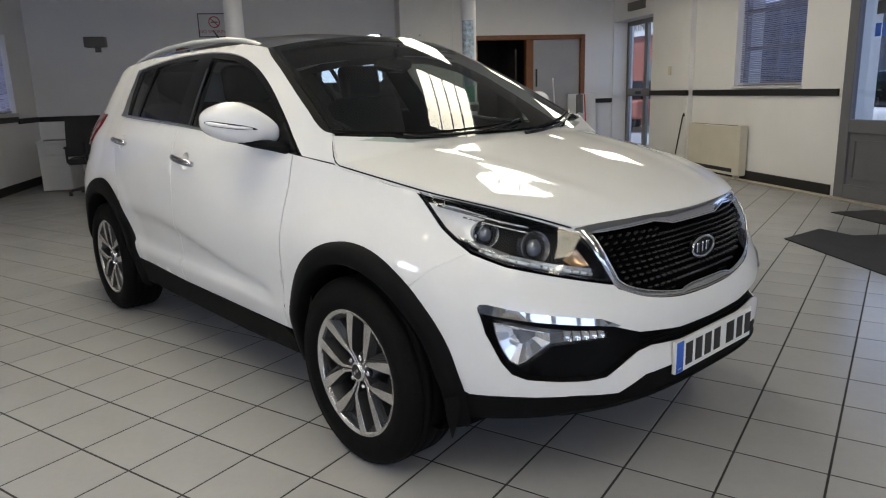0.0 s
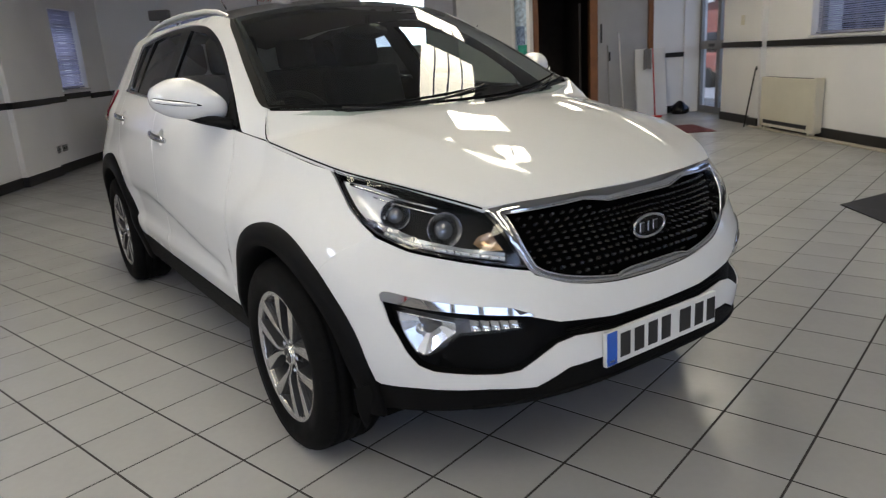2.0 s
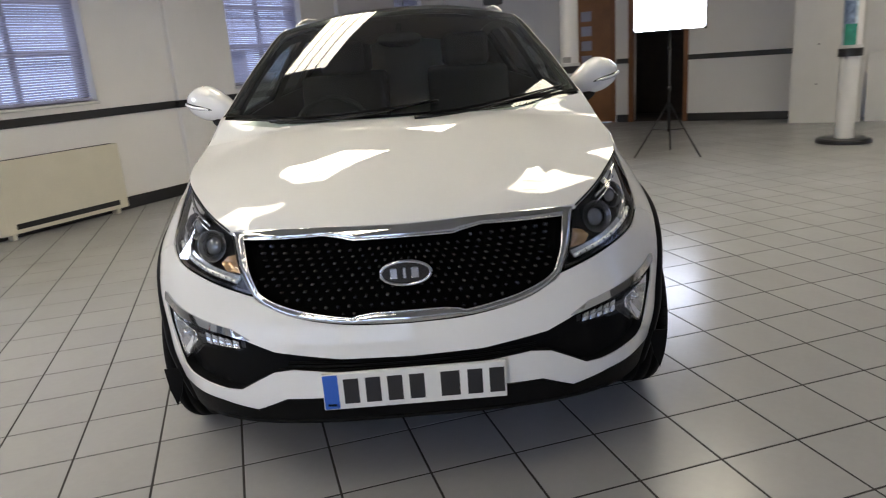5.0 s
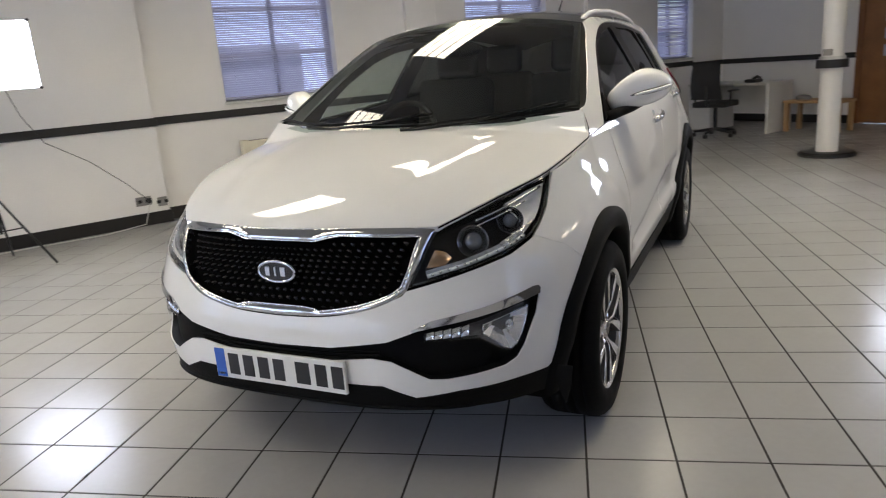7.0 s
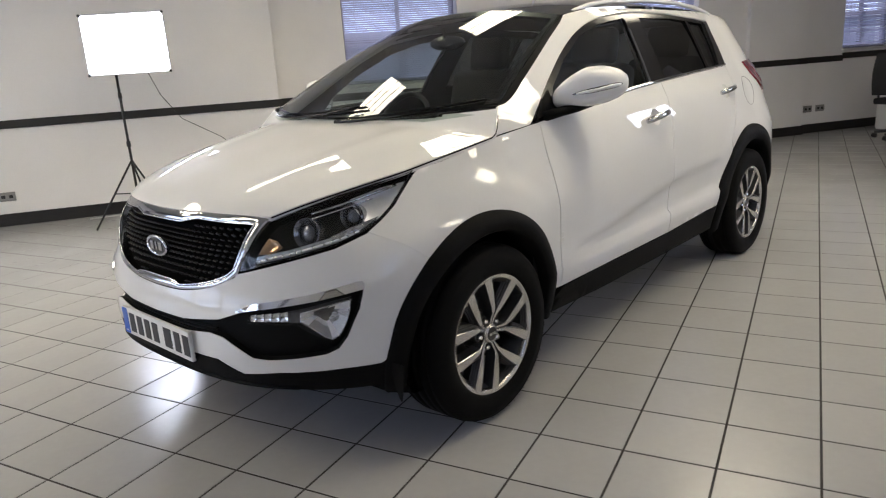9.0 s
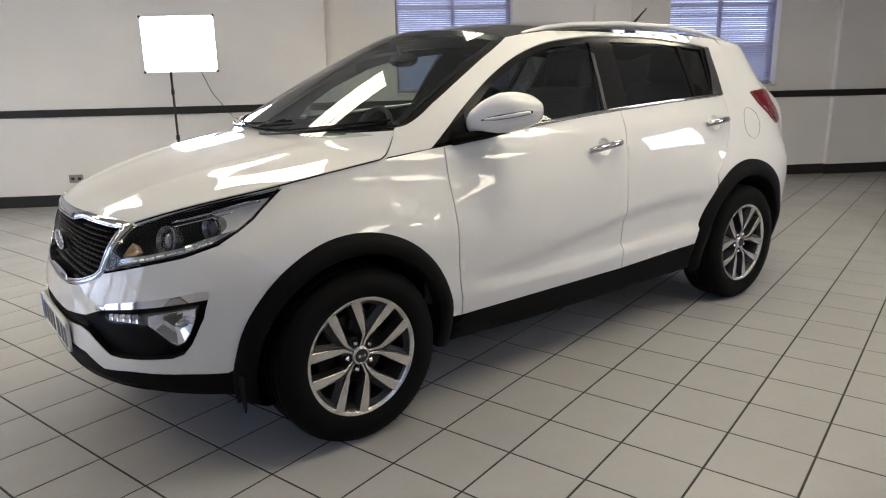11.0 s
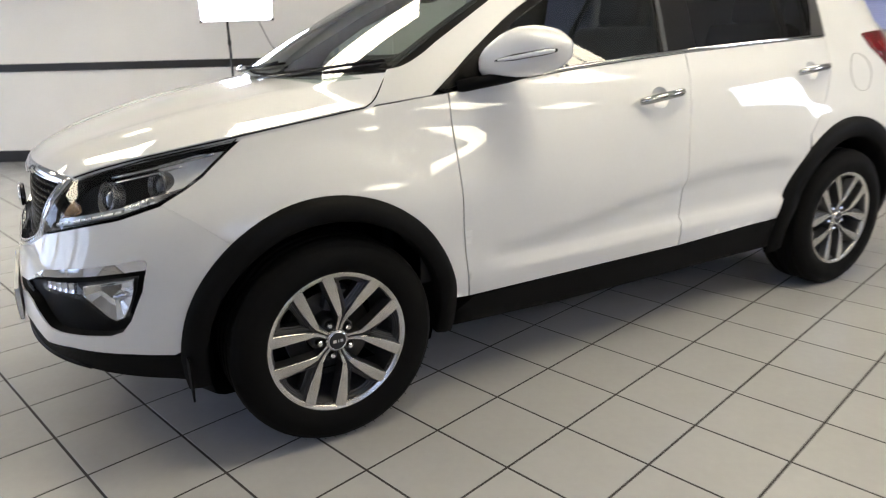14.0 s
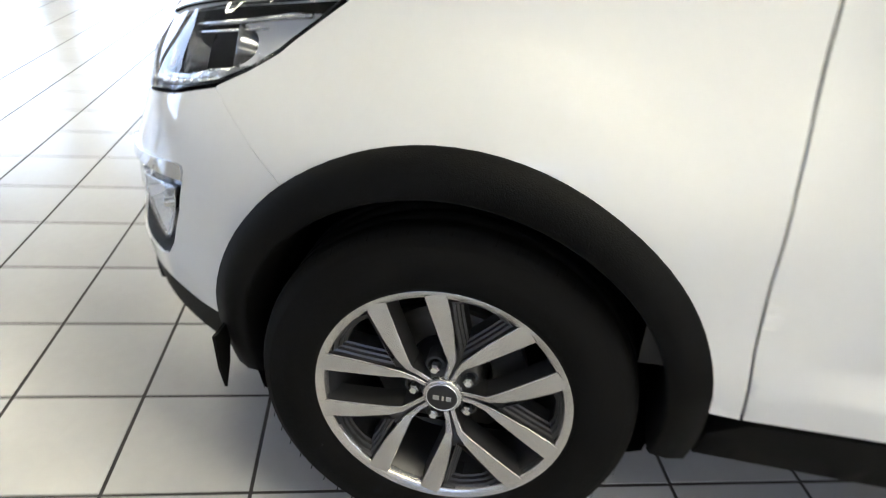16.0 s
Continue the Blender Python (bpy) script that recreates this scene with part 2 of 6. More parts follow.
def tube(path, radius, n=8, cap=True, flat=1.0):
    """A round bar along a path of points."""
    verts, faces = [], []
    pts = [Vector(p) for p in path]
    for i, p in enumerate(pts):
        d = (pts[min(i + 1, len(pts) - 1)] - pts[max(i - 1, 0)]).normalized()
        side = d.cross(Vector((0, 0, 1)))
        side = side.normalized() if side.length > 1e-4 else Vector((1, 0, 0))
        up = side.cross(d)
        r = radius[i] if isinstance(radius, (list, tuple)) else radius
        for k in range(n):
            a = 2 * math.pi * k / n
            verts.append(p + side * (r * math.cos(a)) + up * (r * flat * math.sin(a)))
    for i in range(len(pts) - 1):
        for k in range(n):
            faces.append((i * n + k, i * n + (k + 1) % n, (i + 1) * n + (k + 1) % n, (i + 1) * n + k))
    if cap:
        faces.append(tuple(range(n))[::-1])
        faces.append(tuple((len(pts) - 1) * n + k for k in range(n)))
    return verts, faces


def moved(shape, m):
    return [m @ Vector(v) for v in shape[0]], shape[1]


def joined(*shapes):
    verts, faces = [], []
    for v, f in shapes:
        n = len(verts)
        verts += list(v)
        faces += [tuple(i + n for i in g) for g in f]
    return verts, faces


def curve_through(pts, n=6):
    """A smooth line through points in a plane."""
    p = [np.array(q, float) for q in pts]
    p = [2 * p[0] - p[1]] + p + [2 * p[-1] - p[-2]]
    out = []
    for i in range(1, len(p) - 2):
        for k in range(n):
            t = k / n
            out.append(tuple(.5 * (2 * p[i] + (p[i + 1] - p[i - 1]) * t + (2 * p[i - 1] - 5 * p[i] + 4 * p[i + 1] - p[i + 2]) * t * t + (3 * p[i] - p[i - 1] - 3 * p[i + 1] + p[i + 2]) * t ** 3)))
    return out + [tuple(p[-2])]


def ss(a, b, x):
    t = min(1, max(0, (x - a) / (b - a)))
    return t * t * (3 - 2 * t)
def spline(keys):
    """A smooth curve through (place, value) keys."""
    ks = np.array([k[0] for k in keys], float)
    vs = np.array([k[1] for k in keys], float)
    d = np.diff(vs) / np.diff(ks)
    m = np.r_[d[0], [0 if a * b <= 0 else 2 * a * b / (a + b) for a, b in zip(d[:-1], d[1:])], d[-1]]
    def f(x):
        x = min(ks[-1], max(ks[0], x))
        i = min(len(ks) - 2, int(np.searchsorted(ks, x, "right") - 1))
        h = ks[i + 1] - ks[i]
        t = (x - ks[i]) / h
        return float((1 + 2 * t) * (1 - t) ** 2 * vs[i] + t * (1 - t) ** 2 * h * m[i] + t * t * (3 - 2 * t) * vs[i + 1] - t * t * (1 - t) * h * m[i + 1])
    return f
WZ = spline([(.15, .80), (.25, .835), (.385, .868), (.46, .885), (.55, .888), (.70, .898), (.85, .893), (.97, .876), (1.07, .848), (1.12, .82), (1.2, .775), (1.3, .72), (1.4, .66), (1.466, .622), (1.5, .593), (1.54, .55), (1.575, .48), (1.6, .35)])
XF = spline([(.15, 2.05), (.25, 2.12), (.34, 2.16), (.42, 2.172), (.5, 2.165), (.58, 2.155), (.64, 2.135), (.7, 2.11), (.8, 2.1), (.88, 2.065), (.95, 1.98), (1.02, 1.86), (1.1, 1.7), (1.3, 1.4), (1.6, 1.2)])
XR = spline([(.15, -2.1), (.3, -2.2), (.6, -2.24), (.9, -2.2), (1.1, -2.14), (1.25, -2.05), (1.4, -1.98), (1.5, -1.93), (1.6, -1.85)])
NF = spline([(.2, 3.3), (.42, 3.0), (.65, 3.1), (.75, 2.9), (.88, 2.55), (.984, 2.6), (1.2, 2.4), (1.6, 2.4)])
X0, X1 = 1.1, -1.45
def half(x, z):
    """Half the body's width on the flank."""
    t = .08 * ss(.72, 1.0, z) * max(0, (min(x, X0) + .2) / 1.3) ** 2 + .05 * ss(.75, 1.0, z) * max(0, (-.2 - max(x, X1)) / 1.25) ** 2
    led = .468 + .012 * (.69 - x)
    rise = .50 + .15 * ss(.75, -.6, x)
    scoop = .022 * ss(led, led + .028, z) * ss(rise + .05, rise, z) * ss(.78, .60, x) * ss(-.98, -.80, x)
    return WZ(z) * (1 - t) - scoop
def wrap(u, z):
    """The body's outline in plan at a height: u 0 at the nose, 1 to 2 along the left flank, 3 at the tail."""
    if u < 1:
        a, n = u * math.pi / 2, 2 / NF(z)
        return X0 + (XF(z) - X0) * max(0, math.cos(a)) ** n, half(X0, z) * math.sin(a) ** n
    if u <= 2:
        x = X0 + (X1 - X0) * (u - 1)
        return x, half(x, z)
    a, n = (u - 2) * math.pi / 2, 2 / 3.0
    return X1 + (XR(z) - X1) * math.sin(a) ** n, half(X1, z) * max(0, math.cos(a)) ** n
def ux(x, z):
    """u for a place given by its length along the car."""
    if x > X0:
        return math.acos(min(1, (x - X0) / (XF(z) - X0)) ** (NF(z) / 2)) * 2 / math.pi
    if x >= X1:
        return 1 + (x - X0) / (X1 - X0)
    return 2 + math.asin(min(1, (x - X1) / (XR(z) - X1)) ** 1.5) * 2 / math.pi
def uy(y, z):
    """u for a place on the nose given by its distance from the middle."""
    return math.asin(min(1, max(0, y) / half(X0, z)) ** (NF(z) / 2)) * 2 / math.pi


def s_of(u):
    """Length along the wrap of the body, from its u; to the right of the car it is negative."""
    def g(w):
        r = (w / (1 - w)) ** (2 / 3) if w < 1 else 0
        return 1.0 if w >= 1 else r / (1 + r)
    a = abs(u)
    s = 1.5 * g(a) if a < 1 else 1.5 + 2.55 * (a - 1) if a < 2 else 4.05 + 1.3 * g(a - 2)
    return math.copysign(s, u)


def u_of(s):
    def g(v):
        v = min(1, max(0, v))
        return v ** 1.5 / (v ** 1.5 + (1 - v) ** 1.5)
    a = abs(s)
    u = g(a / 1.5) if a < 1.5 else 1 + (a - 1.5) / 2.55 if a < 4.05 else 2 + g((a - 4.05) / 1.3)
    return math.copysign(u, s)


def on_body(s, z):
    u = u_of(s)
    x, y = wrap(abs(u), z)
    return Vector((x, math.copysign(y, u) if u else 0.0, z))


def surf(s, z, off=0.0):
    """A place on the body's skin, or that far outside it."""
    p = on_body(s, z)
    r = math.hypot(p.x - 1.32, z - .35) if p.x > 0 else math.hypot(p.x + 1.32, z - .355)
    lip = (.010 if p.x > 0 else .005) * ss(.62, .53, r) * ss(1.93, 1.75, p.x) * (ss(.86, 1.12, p.x) if p.x > 0 else 1) * ss(.25, .4, z) * ss(-1.9, -1.7, p.x)
    off += lip
    if off:
        e = .012
        n = (on_body(s + e, z) - on_body(s - e, z)).cross(on_body(s, z + e) - on_body(s, z - e))
        p = p + n.normalized() * off
    return p


def pane_at(s, z, off=0.0):
    """A place on the smoothly curved side glass."""
    p = on_body(s, z)
    t = .08 * max(0, (p.x + .2) / 1.3) ** 2 + .05 * max(0, (-.2 - p.x) / 1.25) ** 2
    y = (.82 - .5 * (z - 1.12) - .25 * (z - 1.12) ** 2) * (1 - t) + off
    return Vector((p.x, math.copysign(y, s), z))


def X(x, z):
    return s_of(ux(x, z)), z


def Y(y, z):
    return s_of(uy(abs(y), z)) * (-1 if y < 0 else 1), z


def flip(outline):
    return [(-s, z) for s, z in outline]


def inside(pts, poly):
    x, y = pts[:, 0], pts[:, 1]
    hit = np.zeros(len(pts), bool)
    px, py = np.array(poly).T
    for i in range(len(poly)):
        j = i - 1
        hit ^= ((py[i] > y) != (py[j] > y)) & (x < (px[j] - px[i]) * (y - py[i]) / (py[j] - py[i] + 1e-12) + px[i])
    return hit


def inset(poly, d):
    """An outline drawn inwards by d."""
    p = np.array(fine(list(poly), .02))
    e = np.roll(p, -1, 0) - p
    n = np.stack([-e[:, 1], e[:, 0]], 1) / (np.hypot(*e.T)[:, None] + 1e-9)
    turn = 1 if (p[:, 0] * np.roll(p[:, 1], -1) - p[:, 1] * np.roll(p[:, 0], -1)).sum() > 0 else -1
    n = n + np.roll(n, 1, 0)
    return [tuple(q) for q in p + turn * d * n / (np.hypot(*n.T)[:, None] + 1e-9)]


def fine(poly, step=.03):
    out = []
    for a, b in zip(poly, poly[1:] + poly[:1]):
        n = max(1, math.ceil(math.dist(a, b) / step))
        out += [(a[0] + (b[0] - a[0]) * k / n, a[1] + (b[1] - a[1]) * k / n) for k in range(n)]
    return out


def filled(outline, holes=(), grid=.045):
    """Triangles that fill an outline with holes."""
    loops = [fine(list(outline))] + [fine(list(h)) for h in holes]
    edge = np.concatenate([np.array(l) for l in loops])
    lo, hi = edge.min(0), edge.max(0)
    gx, gy = np.meshgrid(np.arange(lo[0] + grid / 2, hi[0], grid), np.arange(lo[1] + grid / 2, hi[1], grid))
    pts = np.stack([gx.ravel(), gy.ravel()], 1)
    keep = inside(pts, loops[0])
    for l in loops[1:]:
        keep &= ~inside(pts, l)
    pts = pts[keep]
    if len(pts):
        pts = pts[np.array([((edge - p) ** 2).sum(1).min() > (grid * .4) ** 2 for p in pts])]
    flat = [Vector(p) for p in edge] + [Vector(p) for p in pts]
    links, n = [], 0
    for l in loops:
        links += [(n + i, n + (i + 1) % len(l)) for i in range(len(l))]
        n += len(l)
    v, _, f, *_ = delaunay_2d_cdt(flat, links, [], 0, 1e-6)
    mid = np.array([(v[t[0]] + v[t[1]] + v[t[2]]) / 3 for t in f])
    keep = inside(mid, loops[0])
    for l in loops[1:]:
        keep &= ~inside(mid, l)
    tris = []
    for t, k in zip(f, keep):
        if k:
            a, b, c = (v[i] for i in t[:3])
            tris.append(tuple(t[:3]) if (b - a).cross(c - a) > 0 else tuple(t[:3])[::-1])
    return v, tris


def skin(outline, holes=(), off=0.0, depth=.014, grid=.045, place=surf):
    """A panel on the body's skin with turned-in edges."""
    v, tris = filled(outline, holes, grid)
    verts = [place(p.x, p.y, off) for p in v]
    count = {}
    for t in tris:
        for e in ((t[0], t[1]), (t[1], t[2]), (t[2], t[0])):
            count[e] = count.get(e, 0) + 1
    faces = list(tris)
    inner = {}
    if depth:
        for a, b in list(count):
            if (b, a) not in count:
                for i in (a, b):
                    if i not in inner:
                        inner[i] = len(verts)
                        verts.append(place(v[i].x, v[i].y, off))
                        verts.append(place(v[i].x, v[i].y, off - depth))
                faces.append((inner[b], inner[a], inner[a] + 1, inner[b] + 1))
    used = sorted({i for f in faces for i in f})
    where = {i: n for n, i in enumerate(used)}
    return [verts[i] for i in used], [tuple(where[i] for i in f) for f in faces]


def grown(line, d):
    """An outline moved outwards by d."""
    n = len(line)
    turn = sum(line[i][0] * line[(i + 1) % n][1] - line[(i + 1) % n][0] * line[i][1] for i in range(n))
    out = []
    for i in range(n):
        a, p, b = (Vector(line[j % n]) for j in (i - 1, i, i + 1))
        u, v = (p - a).normalized(), (b - p).normalized()
        nu, nv = (Vector((w.y, -w.x)) * math.copysign(1, turn) for w in (u, v))
        mid = (nu + nv) / max(.45, 1 + nu.dot(nv))
        out.append(tuple(p + mid * d))
    return out


def rim_line(outline, radius, off=0.0, closed=True, n=6):
    """A round strip along an outline on the skin."""
    pts = fine(list(outline), .02)
    return tube([surf(s, z, off) for s, z in (pts + pts[:1] if closed else pts)], radius, n, cap=not closed)


def strip(line, radius, off=0.0, n=6, flat=1.0):
    out = []
    for a, b in zip(line, line[1:]):
        k = max(1, math.ceil(math.dist(a, b) / .025))
        out += [(a[0] + (b[0] - a[0]) * i / k, a[1] + (b[1] - a[1]) * i / k) for i in range(k)]
    return tube([surf(s, z, off) for s, z in out + [line[-1]]], radius, n, flat=flat)


def arc(cx, cz, r, a0, a1, n=24):
    """Points of an arch on the flank, by angle from straight ahead."""
    return [(cx + r * math.cos(radians(a0 + (a1 - a0) * i / n)), cz + r * math.sin(radians(a0 + (a1 - a0) * i / n))) for i in range(n + 1)]


def patch(fn, na, nb):
    """A grid of points fn(a, b), a and b from 0 to 1."""
    verts = [fn(i / na, j / nb) for i in range(na + 1) for j in range(nb + 1)]
    faces = [(i * (nb + 1) + j, (i + 1) * (nb + 1) + j, (i + 1) * (nb + 1) + j + 1, i * (nb + 1) + j + 1) for i in range(na) for j in range(nb)]
    return verts, faces


# ---------------------------------------------------------------- the car
car = thing("car", "white five-door compact SUV parked on the tiled showroom floor", "car")
FX, RX, HZ = 1.32, -1.32, .338         # axles and hub height

# black shell added behind the panels so that the shut lines look shaded
shell_line = [X(-1.9, .45), X(-1.9, 1.1)] + [X(x, 1.02) for x in (-1.2, -.6, 0, .5, .9)] + [X(1.15, 1.0), X(1.5, .94), X(1.75, .88)] + [Y(.55, .83), Y(0, .83)]
shell_half = shell_line + [Y(0, .3), Y(.4, .3), Y(.65, .3), X(1.86, .3)] + [X(*p) for p in arc(FX, .35, .45, 0, 180)] + [X(.8, .3), X(-.8, .3)] + [X(*p) for p in arc(RX, .36, .47, 0, 178)]
for k in (1, -1):
    part("inner_shell", skin([(k * s, z) for s, z in shell_half], off=-.075, depth=0, grid=.09), M["underbody"], car, smooth=True)

# front bumper: one white moulding with a long opening for the lower grille and fog lamps
top_edge = [X(1.600, .694), X(1.682, .762), X(1.762, .811), X(1.869, .776), X(1.961, .752), Y(.44, .703)] + [Y(*p) for p in curve_through([(.43, .69), (.36, .661), (.27, .638), (.15, .622), (0, .617)], 4)]
bottom = [Y(0, .418), Y(.25, .418), Y(.37, .415), Y(.43, .388), Y(.465, .372), Y(.585, .383), X(1.914, .378), X(1.785, .374)]
front_arch = [X(*p) for p in arc(FX, .35, .44, 5, 51.5, 14)]
half_b = top_edge + bottom + front_arch
bumper_line = half_b[:len(top_edge)] + flip(top_edge[:-1])[::-1] + flip(front_arch)[::-1] + flip(bottom[1:])[::-1] + bottom + front_arch
open_half = [Y(0, .526), Y(.2, .531), Y(.39, .556), Y(.49, .592)] + [X(1.95, .628), X(1.833, .652), X(1.828, .643), X(1.845, .581), X(1.885, .49), X(1.911, .453), X(1.945, .437), X(2.02, .43)] + [Y(.56, .427), Y(.51, .432), Y(.45, .468), Y(.40, .494), Y(.34, .503), Y(.2, .49), Y(0, .487)]
opening = open_half + flip(open_half[1:-1])[::-1]
bumper = part("front_bumper", skin(bumper_line, [opening], depth=.005, grid=.036), M["paint"], car, "white painted front bumper", smooth=True)
part("lower_grille", skin(opening, off=-.035, depth=0), M["plastic"], bumper, "matt black lower grille and fog lamp surround", smooth=True)
wall_ring, wall_faces = [], []
ring = fine(opening)
for s, z in ring:
    wall_ring += [surf(s, z, -.0045), surf(s, z, -.036)]
for i in range(len(ring)):
    j = (i + 1) % len(ring)
    wall_faces.append((2 * i, 2 * j, 2 * j + 1, 2 * i + 1))
part("opening_edge", (wall_ring, wall_faces), M["plastic"], bumper, smooth=True)
for z in (.497, .508, .519):
    part("grille_slat", strip([Y(-.36, z), Y(-.18, z - .004), Y(0, z - .006), Y(.18, z - .004), Y(.36, z)], .0035, -.02), M["plastic"], bumper)

# black valance under the bumper
low = [Y(0, .412), Y(.25, .412), Y(.37, .409), Y(.43, .382), Y(.465, .366), Y(.585, .377), X(1.914, .372), X(1.79, .369)] + [X(*p) for p in arc(FX, .35, .44, 2, -10, 3)]
val_half = low + [X(1.80, .285), X(1.95, .305), Y(.55, .325), Y(.4, .335), Y(.25, .338), Y(0, .34)]
part("front_valance", skin(val_half[:-1] + flip(val_half[1:])[::-1][0:0] + [Y(0, .34)] + flip(val_half[1:-1])[::-1], off=-.002, depth=.03), M["plastic"], car, "textured black plastic front valance", smooth=True)
lip = [surf(*Y(y, .34 - .02 * (abs(y) / .62) ** 3), -.004) for y in np.linspace(-.62, .62, 31)]
part("front_lip", tube(lip, .009, 8, flat=.8), M["plastic"], car, smooth=True)

# number plate: white board, blue band at one end, the lettering as plain bars
plate = part("number_plate", boxes((2.168, 2.182, -.26, .26, .388, .497), bevel=.003), M["plate"], car, "white front number plate with a blue band")
part("blue_band", boxes((2.181, 2.1832, -.257, -.215, .391, .494)), M["blue"], plate)
for i, w in enumerate((.052, .052, .052, .052, .066, .052, .052)):
    y = -.2 + i * .062 + (.026 if i > 3 else 0) + (.014 if i > 4 else 0)
    part("plate_bar", boxes((2.181, 2.1834, y, y + w * .82, .405, .48)), M["ink"], plate)
part("plate_bar", boxes((2.181, 2.1832, -.247, -.225, .4, .406)), M["plate"], plate)

# grille: chrome surround, dark mesh, oval badge
hole_half = [Y(0, .852), Y(.14, .852), Y(.165, .858), Y(.225, .868), Y(.466, .857), Y(.458, .82), Y(.44, .75)] + [Y(*p) for p in curve_through([(.425, .715), (.39, .692), (.32, .668), (.23, .65), (.16, .64)], 4)] + [Y(.14, .646), Y(.10, .65), Y(0, .65)]
hole = hole_half + flip(hole_half[1:-1])[::-1]
out_half = [Y(0, .888), Y(.25, .889), Y(.42, .885), Y(.507, .878), Y(.487, .83), Y(.462, .75)] + [Y(*p) for p in curve_through([(.44, .7), (.40, .677), (.33, .651), (.24, .635), (.14, .625), (0, .620)], 4)]
surround = out_half + flip(out_half[1:-1])[::-1]
grille = part("radiator_grille", skin(hole, off=-.034, depth=0), M["mesh_black"], car, "black mesh radiator grille with a chrome surround", smooth=True)
def bulge(height, wide, *edges):
    """Places points of a moulding so that it swells between its edges."""
    ends = [(np.array(e), np.roll(np.array(e), -1, 0) - np.array(e)) for e in edges]
    def place(s, z, off=0.0):
        p = np.array((s, z))
        near = min(np.hypot(*(p - (a + d * np.clip(((p - a) * d).sum(1) / ((d * d).sum(1) + 1e-12), 0, 1)[:, None])).T).min() for a, d in ends)
        t = min(1.0, near / wide)
        return surf(s, z, off + height * math.sqrt(t * (2 - t)))
    return place
part("grille_surround", skin(surround, [hole], off=.0, depth=.034, grid=.008, place=bulge(.006, .017, surround, hole)), M["chrome"], grille, "polished chrome grille surround", smooth=True)
part("surround_edge", rim_line(hole, .0028, .003), M["chrome_dull"], grille, "bright inner edge", smooth=True)
knobs = []
hole_poly = [tuple(p) for p in hole]
for r, z in enumerate(np.arange(.655, .865, .0195)):
    for c in range(-18, 19):
        s = c * .0335 + (.0167 if r % 2 else 0)
        if inside(np.array([[s, z], [s * 1.02, z + .008], [s * 1.02, z - .008]]), hole_poly).all():
            n = 8
            dome = [surf(s, z, -.017)]
            for wide, deep in ((.0048, -.0195), (.0092, -.0325)):
                dome += [surf(s + wide * math.cos(2 * math.pi * q / n), z + .78 * wide * math.sin(2 * math.pi * q / n), deep) for q in range(n)]
            knobs.append((dome, [(0, 1 + q, 1 + (q + 1) % n) for q in range(n)] + [(1 + q, 1 + n + q, 1 + n + (q + 1) % n, 1 + (q + 1) % n) for q in range(n)]))
part("grille_stud", joined(*knobs), M["stud"], grille, smooth=True)["kind"] = "stuff"
def oval(x, ry, rz, z0, n=40):
    return [(x, ry * math.cos(2 * math.pi * i / n), z0 + rz * math.sin(2 * math.pi * i / n)) for i in range(n)]
ov = oval(2.118, .073, .036, .757)
badge = part("badge", (ov + oval(2.105, .074, .037, .757), [tuple(range(40))] + [(i, 40 + i, 40 + (i + 1) % 40, (i + 1) % 40) for i in range(40)]), M["badge"], grille, "oval chrome-rimmed badge", smooth=False)
part("badge_rim", tube(oval(2.117, .071, .034, .757) + oval(2.117, .071, .034, .757)[:2], .0055, 8, cap=False), M["chrome"], badge, smooth=True)
for y, w in ((-.034, .020), (-.004, .010), (.026, .022)):
    part("badge_bar", boxes((2.116, 2.121, y - w / 2, y + w / 2, .741, .773), bevel=.002, seg=1), M["chrome"], badge)

# bonnet, from the cowl to the nose
BE = [spline([(0, a), (.1, b), (.135, g), (.5, c), (.78, d), (.9, e), (1, f)]) for a, b, g, c, d, e, f in ((1.040, 1.128, 1.165, 1.526, 1.783, 1.89, 1.962), (.744, .788, .7855, .745, .638, .572, .510), (1.142, 1.050, 1.0445, .990, .939, .910, .882))]
BC = [spline([(0, a), (.1, b), (.5, c), (.78, d), (.92, e), (1, f)]) for a, b, c, d, e, f in ((1.222, 1.29, 1.63, 1.89, 2.015, 2.064), (1.117, 1.105, 1.040, .968, .921, .890))]
def bonnet_at(a, b, lift=0.0):
    b = 2 * b - 1
    t = abs(b)
    x = BC[0](a) + (BE[0](a) - BC[0](a)) * t ** 2.1
    z = BE[2](a) + (BC[1](a) - BE[2](a)) * (1 - t ** 2.6)
    z += .007 * math.exp(-((t - .63 + .1 * a) / .07) ** 2) * ss(0, .25, a) * ss(1.0, .7, a)
    return Vector((x, b * BE[1](a), z + lift))
def with_edge(shape, na, nb, drop):
    """Turns the rim of a grid down, or along a given vector."""
    verts, faces = list(shape[0]), list(shape[1])
    loop = [i * (nb + 1) for i in range(na)] + [na * (nb + 1) + j for j in range(nb)] + [i * (nb + 1) + nb for i in range(na, 0, -1)] + [j for j in range(nb, 0, -1)]
    n = len(verts)
    for i in loop:
        verts += [Vector(verts[i]), Vector(verts[i]) + Vector(drop)]
    for k in range(len(loop)):
        m = (k + 1) % len(loop)
        faces.append((n + 2 * k, n + 2 * k + 1, n + 2 * m + 1, n + 2 * m))
    return verts, faces
bonnet = part("bonnet", with_edge(patch(lambda a, b: bonnet_at(a, b), 40, 40), 40, 40, (-.004, 0, -.018)), M["paint"], car, "white painted bonnet", smooth=True)

